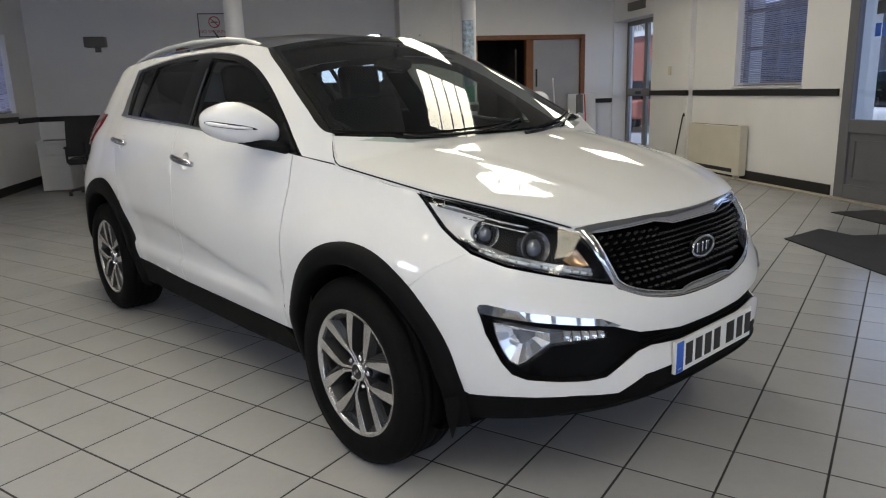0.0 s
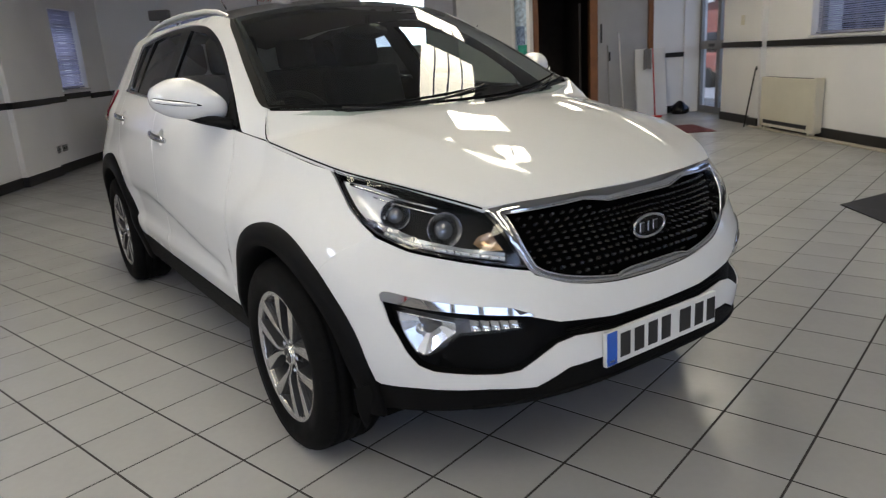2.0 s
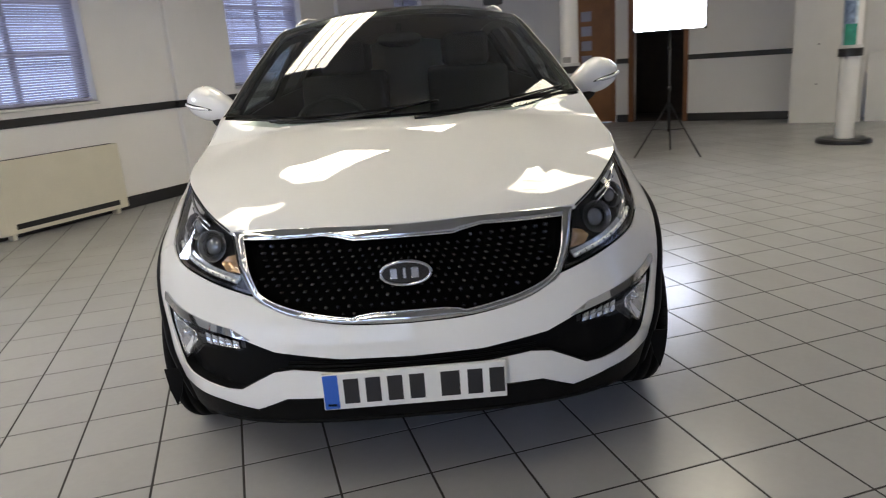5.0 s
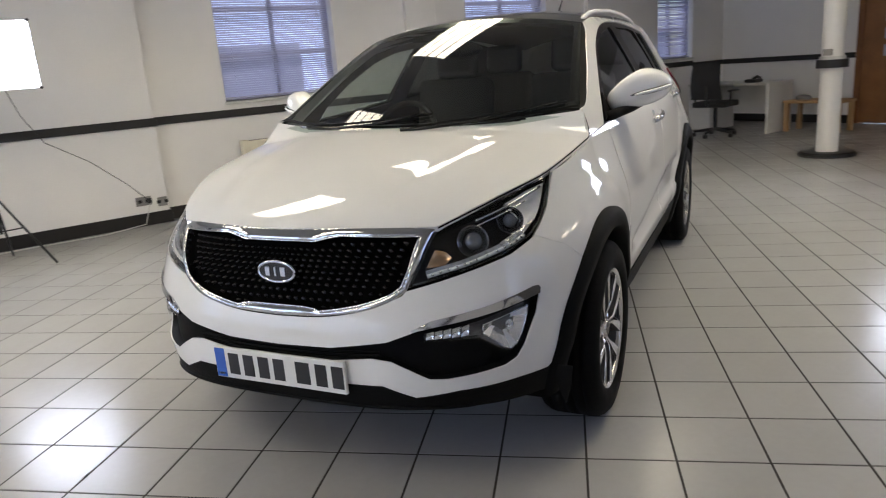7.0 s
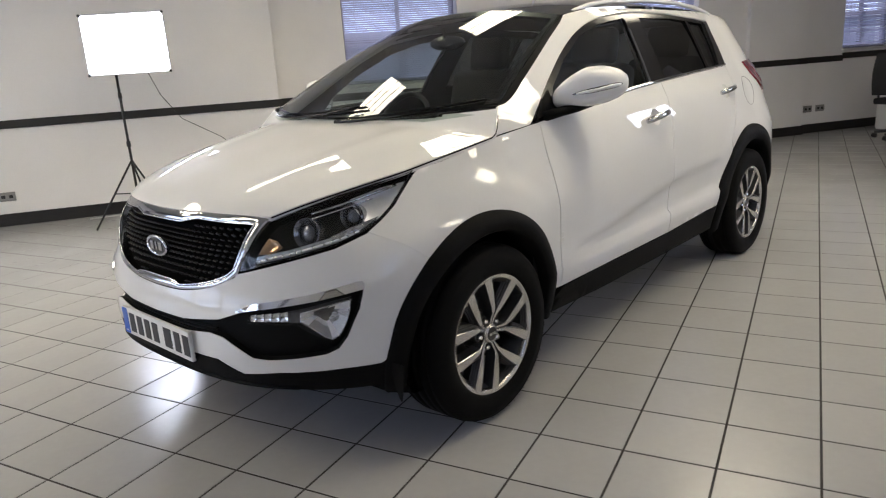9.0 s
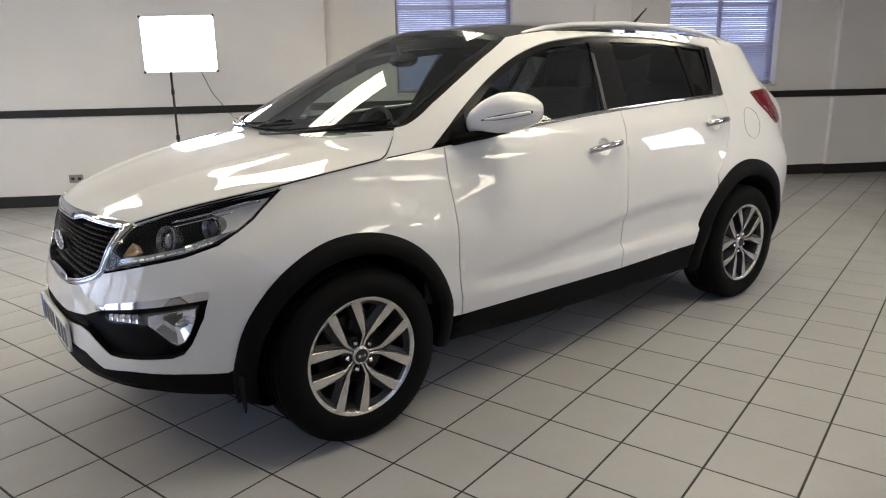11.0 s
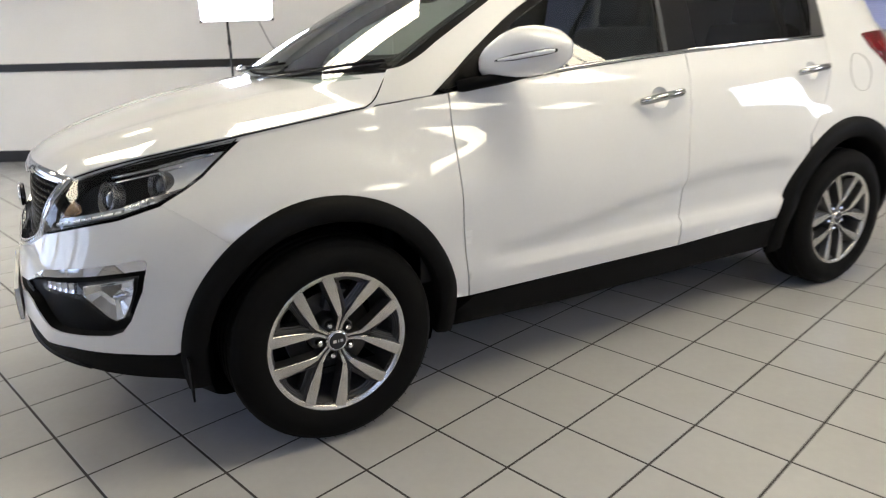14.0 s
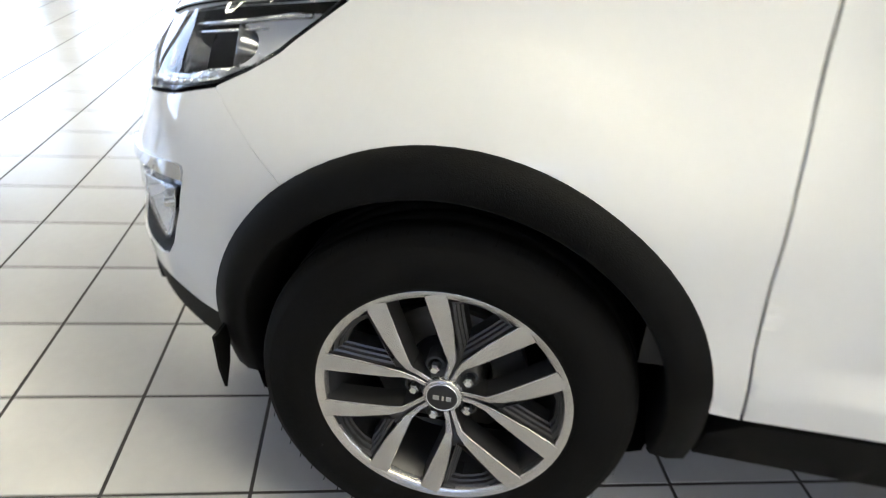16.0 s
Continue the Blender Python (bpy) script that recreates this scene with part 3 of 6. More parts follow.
# Dark strips drawn along the bonnet's edges instead of a shaded gap.
side_run = [bonnet_at(a, 1) for a in np.linspace(0, .995, 46)]
for k in (1, -1):
    part("bonnet_seal", tube([Vector((p.x - .002 * (i < 5), k * (p.y - .0005 + .0025 * (i < 5)), p.z - (.006 if i > 4 else .0))) for i, p in enumerate(side_run)], [.0022 + .0008 * ss(3, 7, i) for i in range(46)], 6), M["gap"], bonnet, "dark strip standing in for the shade of the bonnet gap", smooth=True)

# windscreen, scuttle and wipers
def screen_at(a, b, lift=0.0):
    b = 2 * b - 1
    lo = Vector((1.285 - .235 * abs(b) ** 2.2, b * .735, 1.085 + .045 * abs(b) ** 2))
    hi = Vector((.385 - .075 * abs(b) ** 2.2, b * .572, 1.562 - .058 * abs(b) ** 2.2))
    p = lo.lerp(hi, a)
    return p + Vector((.5, 0, .85)) * (.028 * 4 * a * (1 - a) * (1 - .5 * b * b) + lift)
screen = part("windscreen", patch(lambda a, b: screen_at(a, 1 - b), 24, 30), M["glass"], car, "clear windscreen with a black border", smooth=True)
screen.visible_shadow = False
def frit(a, b):
    return screen_at(a, b, -.003)
bands = [patch(lambda a, b: frit(a * .05, 1 - b), 2, 30), patch(lambda a, b: frit(.945 + a * .055, 1 - b), 2, 30)]
for e in (0, 1):
    bands.append(patch(lambda a, b: frit(a, e + (1 - b) * .025 * (1 if e == 0 else -1) if e == 0 else 1 - b * .025), 24, 2))
part("windscreen_border", joined(*bands), M["gloss_black"], screen, smooth=True)
def scuttle(a, b):
    p = bonnet_at(0, b)
    q = screen_at(.065, b, .006)
    return p.lerp(q, a) + Vector((0, 0, -.016 * (1 - a)))
part("scuttle", patch(lambda a, b: scuttle(a, 1 - b), 6, 24), M["plastic"], car, "black plastic scuttle under the wipers", smooth=True)
for y0, y1, h in ((-.52, .12, .10), (.05, .66, .07)):
    arm = [screen_at(.015 + h * t * t, .5 + (y0 + (y1 - y0) * t) / 1.47, .022) for t in np.linspace(0, 1, 12)]
    wiper = part("wiper", tube(arm, [.008 - .004 * i / 11 for i in range(12)], 6), M["gloss_black"], car, "black wiper arm and blade", smooth=True)
    blade = [screen_at(.05 + h * .75 * t, .5 + (y0 + (y1 - y0) * (.1 + .95 * t)) / 1.47, .009) for t in np.linspace(0, 1, 14)]
    part("wiper_blade", tube(blade, .005, 5), M["rubber"], wiper, smooth=True)

# roof: dark glass over white sides
RZ = spline([(-1.95, 1.515), (-1.5, 1.575), (-1, 1.612), (-.5, 1.622), (0, 1.602), (.2, 1.582), (.385, 1.556)])
RE = spline([(-1.95, 1.45), (-1.5, 1.51), (-1, 1.545), (-.5, 1.553), (0, 1.541), (.2, 1.52), (.31, 1.504)])
RY = spline([(-1.98, .40), (-1.8, .465), (-1.5, .535), (-1, .545), (0, .55), (.31, .572)])
def roof_at(x0, x1, a, b):
    b = 2 * b - 1
    xe = .31 if x0 > .3 else x0
    xc = x0 + (x1 - x0) * a
    xs = xe + (x1 - xe) * a
    x = xc + (xs - xc) * abs(b) ** 2.2
    return Vector((x, b * RY(xs), RE(xs) + (RZ(xc) - RE(xs)) * (1 - abs(b) ** 2.4)))
part("glass_roof", with_edge(patch(lambda a, b: roof_at(.383, -.62, a, 1 - b), 20, 24), 20, 24, (0, 0, -.02)), M["roof_glass"], car, "tinted black panoramic glass roof", smooth=True)
part("rear_roof_glass", with_edge(patch(lambda a, b: roof_at(-.628, -1.42, a, 1 - b), 16, 24), 16, 24, (0, 0, -.02)), M["roof_glass"], car, smooth=True)
part("roof_tail", with_edge(patch(lambda a, b: roof_at(-1.428, -1.98, a, 1 - b), 10, 24), 10, 24, (0, 0, -.03)), M["paint"], car, smooth=True)
part("headlining", patch(lambda a, b: roof_at(.30, -1.9, a, b) + Vector((0, 0, -.045)), 12, 12), M["headlining"], car, smooth=True)
part("aerial", tube([(-1.3, 0, 1.59), (-1.42, 0, 1.68), (-1.5, 0, 1.74)], [.012, .006, .004], 6), M["plastic"], car, "short black roof aerial", smooth=True)

# flanks
dlo_top = curve_through([(.905, 1.066), (.80, 1.137), (.704, 1.204), (.508, 1.325), (.285, 1.425), (.061, 1.484), (-.25, 1.515), (-.5, 1.519), (-.797, 1.512), (-1.285, 1.472)], 4)
belt = [(.849, 1.074), (.60, 1.099), (.316, 1.124), (.03, 1.145), (-.254, 1.161), (-.729, 1.181), (-1.229, 1.198)]
door_front = [(.846, 1.07), (.850, .98), (.852, .9), (.853, .8), (.850, .66), (.838, .53), (.816, .376)]
door_split = [(-.254, 1.157), (-.222, 1.0), (-.21, .855), (-.213, .7), (-.216, .58), (-.21, .46), (-.222, .381)]
door_back = [(-1.229, 1.194), (-1.215, 1.1), (-1.177, 1.008), (-1.13, .93), (-1.065, .855), (-.995, .775)]
G = .0024
def sh(line, d):
    return [(x + d, z) for x, z in line]
side_rear = [(-1.85, .44), (-2.0, .44), (-2.1, .5), (-2.13, .9), (-2.05, 1.15), (-1.96, 1.3), (-1.93, 1.42)]
roof_edge = [(.31, 1.503), (.2, 1.519), (0, 1.540), (-.5, 1.552), (-1, 1.544), (-1.5, 1.509), (-1.93, 1.452)]
handle_at = ((.058, -.172, .989, 1.012), (-.925, -1.158, 1.047, 1.062))
for k in (1, -1):
    m = lambda line: [(k * s, z) for s, z in (X(*p) for p in line)]
    # wing
    wing = sh(door_front, G)[::-1] + [(.86, 1.068), (.93, 1.062), (1.02, 1.052), (1.125, 1.0385), (1.3, 1.0125), (1.518, .977), (1.58, .93), (1.64, .882), (1.7, .845), (1.7600, .8138)] + [(1.6815, .7648), (1.5985, .6966)] + arc(FX, .35, .44, 53, 176, 24)
    part("front_wing", skin(m(wing), grid=.024), M["paint"], car, "white painted front wing", smooth=True)
    part("seam_filler", strip(m([(1.7612, .8126), (1.6820, .7636), (1.5990, .6955)]), .0034, -.0042), M["paint"], car, smooth=True)
    # pillars, cant rail and rear quarter as one pressing
    pillar = [(1.035, 1.152), (1.01, 1.1545), (.985, 1.159), (.948, 1.1725), (.897, 1.197), (.84, 1.231), (.651, 1.332), (.5, 1.410)]
    quarter = [(1.123, 1.0435), (1.085, 1.093)] + pillar + roof_edge + side_rear[::-1] + arc(RX, .355, .465, 168, 50, 20) + sh(door_back, -G)[::-1] + [(-1.24, 1.2), (-1.27, 1.33), (-1.293, 1.468)] + [(x, z + .002) for x, z in dlo_top[::-1]][1:] + [(.915, 1.0665), (1.02, 1.0565)]
    part("body_side", skin(m(quarter), grid=.036), M["paint"], car, "white painted body side and pillars", smooth=True)
    seal = [surf(*m([p])[0], -.003) for a, b in zip(pillar, pillar[1:] + roof_edge[:1]) for p in [(a[0] + (b[0] - a[0]) * t / 3, a[1] + (b[1] - a[1]) * t / 3) for t in range(3)]]
    seal += [surf(*m(roof_edge[:1])[0], -.003)]
    inner = [screen_at(min(1, max(0, (p.z - 1.128) / .376)), .5 + .5 * k * (.93 if i < 9 else .98), .001 if i < 9 else -.001) for i, p in enumerate(seal)]
    part("windscreen_seal", ([v for pq in zip(seal, inner) for v in pq], [((2 * i, 2 * i + 1, 2 * i + 3, 2 * i + 2) if k > 0 else (2 * i, 2 * i + 2, 2 * i + 3, 2 * i + 1)) for i in range(len(seal) - 1)]), M["rubber"], screen, smooth=True)
    # doors
    cups = [[(.5 * (xa + xb) + .047 * math.cos(t), .5 * (za + zb) + .040 * math.sin(t)) for t in np.linspace(0, 2 * math.pi, 25)[:-1]] for xa, xb, za, zb in handle_at]
    fd = part("front_door", skin(m([(x, z - .004) for x, z in belt[:5]] + sh(door_split, G) + [(-.2, .381), (.3, .379)] + sh(door_front, -G)[::-1]), [m(cups[0])], grid=.026), M["paint"], car, "white painted front door", smooth=True)
    rd = part("rear_door", skin(m([(x, z - .004) for x, z in belt[4:]] + sh(door_back, G)[1:] + arc(RX, .355, .475, 48, 12, 8) + [(-.862, .408), (-.5, .392)] + sh(door_split, -G)[::-1]), [m(cups[1])], grid=.026), M["paint"], car, "white painted rear door", smooth=True)
    for door, cup, (xa, xb, za, zb) in zip((fd, rd), cups, handle_at):
        part("handle_cup", skin(m(cup), off=.0, depth=0, grid=.009, place=bulge(-.024, .030, m(cup))), M["cup"], door, "scooped recess behind the handle", smooth=True)
        grip = [surf(*m([(xa + (xb - xa) * t, za + (zb - za) * t)])[0], .012 + .026 * math.sin(math.pi * t) ** .6) for t in np.linspace(0, 1, 12)]
        part("door_handle", tube(grip, [.010, .0125, .013, .013, .013, .013, .013, .013, .013, .0135, .0135, .011], 8, flat=1.25), M["chrome"], door, "chrome door handle", smooth=True)
    # windows
    fg = [(.70, 1.125), (.655, 1.197), (.49, 1.307), (.28, 1.405), (.05, 1.462), (-.235, 1.492), (-.17, 1.30), (-.128, 1.164), (.03, 1.153), (.316, 1.135)]
    rg = [(-.335, 1.176), (-.36, 1.3), (-.405, 1.492), (-.797, 1.488), (-1.205, 1.455), (-1.165, 1.33), (-1.125, 1.206), (-.729, 1.191)]
    frame_line = belt + [(-1.236, 1.2), (-1.262, 1.33), (-1.285, 1.466)] + dlo_top[::-1][1:-1]
    part("window_surround", skin(m(frame_line), [m(fg), m(rg)], off=-.006, grid=.02), M["gloss_black"], car, "black window surround and door pillar", smooth=True)
    for name, line, mat in (("front_side_window", fg, "side_glass"), ("rear_side_window", rg, "privacy")):
        g = part(name, skin(m(grown(line, .016)), off=-.014, depth=0, grid=.022, place=pane_at), M[mat], car, "tinted side window", smooth=True)
        g.visible_shadow = False
    part("belt_trim", strip(m([(x, z + .004) for x, z in belt[1:]]), .0075, .003, flat=1.0), M["chrome"], car, "chrome strip along the window line", smooth=True)
    part("pillar_trim", skin(m([(-1.128, 1.205), (-1.236, 1.205), (-1.265, 1.33), (-1.29, 1.466), (-1.245, 1.462), (-1.195, 1.33)]), off=.003, grid=.03), M["chrome"], car, "chrome trim behind the rear side window", smooth=True)
    part("window_divider", skin(m([(-.93, 1.2), (-.965, 1.2), (-1.01, 1.475), (-.975, 1.477)]), off=-.005, grid=.05), M["gloss_black"], car)
    part("door_seal", skin(m([(-.145, 1.17), (-.165, 1.17), (-.232, 1.43), (-.215, 1.44)]), off=-.003, depth=.005, grid=.05), M["steel"], car)
    lining = [(1.0, .45), (1.0, 1.07), (.9, 1.13), (.5, 1.37), (.3, 1.46), (0, 1.515), (-.5, 1.53), (-1, 1.52), (-1.5, 1.46), (-1.75, 1.38), (-1.85, 1.1), (-1.85, .8), (-1.2, .8), (-.8, .45)]
    part("inner_lining", skin(m(lining), [m(fg), m(rg)], off=-.034, depth=0, grid=.09), M["cabin"], car, smooth=True)
    # arches and sill
    for cx, cz, ri, ro, a0, a1 in ((FX, .35, .378, .452, -13, 192), (RX, .355, .385, .478, -16, 190)):
        verts, faces = [], []
        n = 48
        for i in range(n + 1):
            a = radians(a0 + (a1 - a0) * i / n)
            for r, off in ((ro, -.004), (ro - .004, .012), ((ri + ro) / 2, .022), (ri + .006, .022), (ri, .014), (ri, -.06), (ri + .01, -.16)):
                x, z = cx + r * math.cos(a), max(.2, cz + r * math.sin(a))
                verts.append(surf(k * X(x, z)[0], z, off))
        for i in range(n):
            for j in range(6):
                f = (i * 7 + j, i * 7 + j + 1, (i + 1) * 7 + j + 1, (i + 1) * 7 + j)
                faces.append(f[::-1] if k > 0 else f)
        part("wheel_arch", (verts, faces), M["plastic"], car, "textured black plastic wheel arch moulding", smooth=True)
        liner = lathe([(-.18, .44), (-.17, .43), (.12, .42), (.20, .39)], 40)
        liner = ([Vector((cx + v[0], k * (.62 + v[1]), max(.22, cz + v[2]))) for v in liner[0]], liner[1])
        part("wheel_well", liner, M["underbody"], car, smooth=True)
    sill = [(.87, .27), (.86, .33), (.80, .368), (.3, .3755), (-.222, .378), (-.862, .403), (-.90, .30), (-.88, .26), (-.2, .255), (.4, .255)]
    part("sill", skin(m(sill), off=.004, depth=.05), M["plastic"], car, "textured black plastic sill", smooth=True)
    spat = [Vector((1.757, k * y, z)) for y, z in ((.80, .37), (.866, .37), (.858, .29), (.842, .232), (.82, .28))]
    part("air_deflector", (spat + [p + Vector((.006, 0, 0)) for p in spat], [(0, 1, 2, 3, 4), (9, 8, 7, 6, 5)] + [(i, 5 + i, 5 + (i + 1) % 5, (i + 1) % 5) for i in range(5)]), M["rubber"], car)
    part("rear_bumper", skin(m([(-1.80, .43), (-1.78, .36), (-1.8, .26), (-2.0, .26), (-2.1, .30), (-2.1, .49), (-2.0, .432)]), off=.002), M["plastic"], car, "black lower rear bumper", smooth=True)
    # tail lamp and fuel flap
    tail = part("tail_lamp", skin(m([(-1.555, 1.203), (-1.72, 1.213), (-1.9, 1.2), (-1.96, 1.12), (-1.9, 1.03), (-1.76, 1.01), (-1.69, 1.06), (-1.6, 1.135)]), off=.012, depth=.02, grid=.03), M["tail_red"], car, "red tail lamp", smooth=True)
    part("tail_lens", skin(m([(-1.68, 1.165), (-1.8, 1.17), (-1.83, 1.09), (-1.76, 1.06)]), off=.014, depth=.004, grid=.03), M["tail_bright"], tail, smooth=True)
    if k > 0:
        ringp = [(-1.455 + .088 * math.cos(t), 1.028 + .088 * math.sin(t)) for t in np.linspace(0, 2 * math.pi, 40)[:-1]]
        part("fuel_flap", rim_line(m(ringp), .0010, .0002), M["gap"], car, "round fuel filler flap")
    # roof rail
    rail = [Vector((x, k * (y + .012), z - .020)) for x, y, z in ((.20, .525, 1.533), (.13, .522, 1.550), (.0, .518, 1.574), (-.2, .515, 1.594), (-.6, .512, 1.607), (-1.0, .51, 1.599), (-1.3, .508, 1.574), (-1.5, .506, 1.543), (-1.6, .505, 1.52))]
    part("roof_rail", tube(rail, [.006, .0075, .0085, .0085, .0085, .0085, .0085, .0075, .006], 10, flat=1.5), M["silver"], car, "silver roof rail", smooth=True)
    # headlamp: dark housing behind a clear cover
    lamp_line = [(1.524, .983), (1.575, .938), (1.64, .886), (1.70, .848), (1.765, .818), (1.869, .783), (1.961, .758)]
    lamp_in = [Y(.445, .712), Y(.455, .735), Y(.485, .82), Y(.506, .872)]
    lamp_top = [(1.90, .896), (1.783, .930), (1.65, .958)]
    out = [(k * s, z) for s, z in [X(*p) for p in lamp_line] + lamp_in + [X(*p) for p in lamp_top]]
    lamp = part("headlamp", skin(out, off=-.066, depth=0, grid=.03), M["lamp_house"], car, "clear-covered headlamp with two round lenses", smooth=True)
    edge, faces = [], []
    loop = fine(out, .02)
    for s, z in loop:
        edge += [surf(s, z, -.002), surf(s * .999, z, -.067)]
    for i in range(len(loop)):
        j = (i + 1) % len(loop)
        faces.append((2 * i, 2 * j, 2 * j + 1, 2 * i + 1))
    part("lamp_edge", (edge, faces), M["gloss_black"], lamp, smooth=True)
    cover = part("lamp_cover", skin(out, off=.001, depth=0, grid=.03), M["lens"], lamp, "clear lamp cover", smooth=True)
    cover.visible_shadow = False
    mm = lambda pts: [(k * q[0], q[1]) for q in pts]
    bez = inset(out, .0065)
    part("lamp_border", skin(out, [bez], off=-.003, depth=0, grid=.03), M["gloss_black"], lamp, "black border of the cover", smooth=True)
    # silver bowl at the outer end, black bezel towards the grille
    bowl = mm([X(1.56, .956), X(1.60, .925), X(1.65, .887), X(1.70, .858), X(1.745, .846), X(1.752, .925), X(1.65, .948)])
    part("reflector", skin(bowl, off=-.026, depth=.012, grid=.02, place=bulge(-.010, .035, bowl)), M["lamp_silver"], lamp, "pale silver reflector", smooth=True)
    for i, (px, pz, r) in enumerate(((1.905, .842, .050), (1.768, .877, .043))):
        s = k * X(px, pz)[0]
        out_way = (surf(s, pz, .02) - surf(s, pz, 0)).normalized()
        fwd = (Vector((1, k * .12, .02)) * 1.7 + out_way).normalized()
        turn = Matrix.Translation(surf(s, pz, -.040)) @ fwd.to_track_quat("Y", "Z").to_matrix().to_4x4()
        part("lamp_ring", moved(lathe([(-.03, r * .96), (.004, r), (.009, r * 1.01), (.010, r * .97), (.006, r * .92)], 36), turn), M["lamp_grey"], lamp, "grey lens ring", smooth=True)
        part("bezel", moved(lathe([(.006, r * .92), (-.006, r * .72), (-.008, r * .66)], 36), turn), M["lamp_grey"], lamp, smooth=True)
        part("inner_ring", moved(lathe([(-.008, r * .70), (.002, r * .68), (.003, r * .60), (-.006, r * .58)], 36), turn), M["gloss_black"], lamp, smooth=True)
        part("projector", moved(lathe([(-.012, r * .60)] + [(.016 * math.cos(t) - .007, r * .58 * math.sin(t)) for t in np.linspace(math.pi / 2, .02, 8)], 28), turn), M["dark_lens"], lamp, "dark round projector lens", smooth=True)
    shelf = mm([X(1.70, .862), X(1.80, .838), X(1.86, .818), X(1.86, .802), X(1.78, .826), X(1.71, .855)])
    part("lamp_shelf", skin(shelf, off=-.020, depth=.012, grid=.015, place=bulge(.006, .008, shelf)), M["faceted"], lamp, smooth=True)
    amber = mm([Y(.496, .770), Y(.514, .826), Y(.545, .818), Y(.566, .798), Y(.546, .774)])
    part("indicator", skin(amber, off=-.030, depth=.006, grid=.012, place=bulge(-.010, .02, amber)), M["amber"], lamp, "amber indicator reflector", smooth=True)
    low_run = [X(1.78, .824), X(1.83, .809), X(1.88, .797), X(1.945, .779), Y(.60, .769), Y(.55, .757), Y(.50, .744)]
    part("lamp_bar", strip(mm(low_run), .0065, -.018), M["clear_bar"], lamp, "clear strip along the lamp's lower edge", smooth=True)
    for t in np.linspace(.05, .95, 13):
        c0 = surf(*mm([low_run[int(t * 5.99)]])[0], -.0115).lerp(surf(*mm([low_run[int(t * 5.99) + 1]])[0], -.0115), t * 5.99 % 1)
        part("light_diode", moved(lathe([(-.004, .001), (-.003, .004), (.0, .0045), (.004, .002), (.0045, .0003)], 8), Matrix.Translation(c0)), M["chrome_dull"], lamp, smooth=True)
    guide = mm(low_run + [(q[0], q[1] + .017) for q in low_run[::-1]])
    part("light_guide", skin(guide, off=-.024, depth=.006, grid=.02), M["light_guide"], lamp, "grey light guide above the strip", smooth=True)
    top_run = [X(1.60, .946), X(1.68, .931), X(1.78, .909), X(1.87, .887)]
    part("upper_bar", strip(mm(top_run), .005, -.016), M["chrome"], lamp, "bright bar along the upper edge", smooth=True)
    part("upper_bar", strip(mm([(q[0], q[1] - .014) for q in top_run[1:]]), .0028, -.020), M["chrome_dull"], lamp, smooth=True)
    # fog lamp with chrome brow
    brow = [(k * s, z) for s, z in [Y(.462, .589), Y(.478, .597), Y(.52, .617), X(1.95, .648), X(1.845, .670), X(1.828, .669), X(1.824, .660), X(1.828, .644), X(1.95, .624), Y(.53, .598), Y(.475, .588)]]
    part("fog_brow", skin(brow, off=.005, depth=.035, grid=.03), M["chrome"], car, "chrome brow over the fog lamp", smooth=True)
    fog_line = [(k * s, z) for s, z in [Y(.50, .572), X(2.0, .592), X(1.92, .61), X(1.862, .618), X(1.872, .575), X(1.905, .49), X(1.93, .478), X(1.965, .505), X(2.005, .545), Y(.56, .552), Y(.50, .552)]]
    fog = part("fog_lamp", skin(fog_line, off=-.033, depth=0, grid=.025), M["fog_back"], car, "clear fog lamp in a black surround", smooth=True)
    fc = part("fog_cover", skin(fog_line, off=-.006, depth=.02, grid=.025), M["lens"], fog, "clear fog lamp cover", smooth=True)
    fc.visible_shadow = False
    s = k * X(1.922, .560)[0]
    fwd = Vector((1, k * .55, 0)).normalized()
    turn = Matrix.Translation(surf(s, .556, -.020)) @ fwd.to_track_quat("Y", "Z").to_matrix().to_4x4()
    centre = surf(k * X(1.945, .575)[0], .575, -.040)
    rimp = mm([X(1.868, .612), X(1.872, .585), X(1.880, .555), X(1.892, .524), X(1.907, .497), X(1.926, .486), X(1.945, .498), X(1.962, .518), X(1.982, .540), X(1.998, .556), X(1.995, .585), X(1.95, .597), X(1.91, .606)])
    rim3 = [surf(q[0], q[1], -.010) for q in rimp]
    for i in range(len(rim3)):
        p, q = rim3[i], rim3[(i + 1) % len(rim3)]
        bow = surf(k * X(1.945, .575)[0], .575, -.046) - surf(k * X(1.945, .575)[0], .575, -.040)
        pm, qm = (w.lerp(centre, .42) + bow for w in (p, q))
        tri = [p, q, qm, pm, centre]
        fl = [(0, 1, 2, 3), (3, 2, 4)]
        # Every fourth facet takes a paler silver, painting in a glint.
        part("fog_facet", (tri, [f[::-1] for f in fl] if k > 0 else fl), M["chrome_dull" if i % 4 else "lamp_silver"], fog, "reflector facet, some paled to imitate glints")
    part("fog_rim", rim_line(rimp, .0022, -.009), M["chrome_dull"], fog, smooth=True)
    part("fog_bulb", moved(lathe([(-.024, .016), (-.010, .016), (-.008, .011), (.004, .010), (.008, .007), (.010, .0005)], 14), turn), M["chrome_dull"], fog, smooth=True)
    for t in range(5):
        y = .506 + t * .024
        cell = mm([Y(y, .556), Y(y + .021, .557), Y(y + .023, .582 + .0025 * t), Y(y + .002, .577 + .0025 * t)])
        part("fog_cell", skin(cell, off=-.014, depth=.010, grid=.012, place=bulge(-.006, .008, cell)), M["chrome_dull"], fog, "silver cell of the running light", smooth=True)
    # door mirror
    c = Vector((.600, k * .905, 1.186))
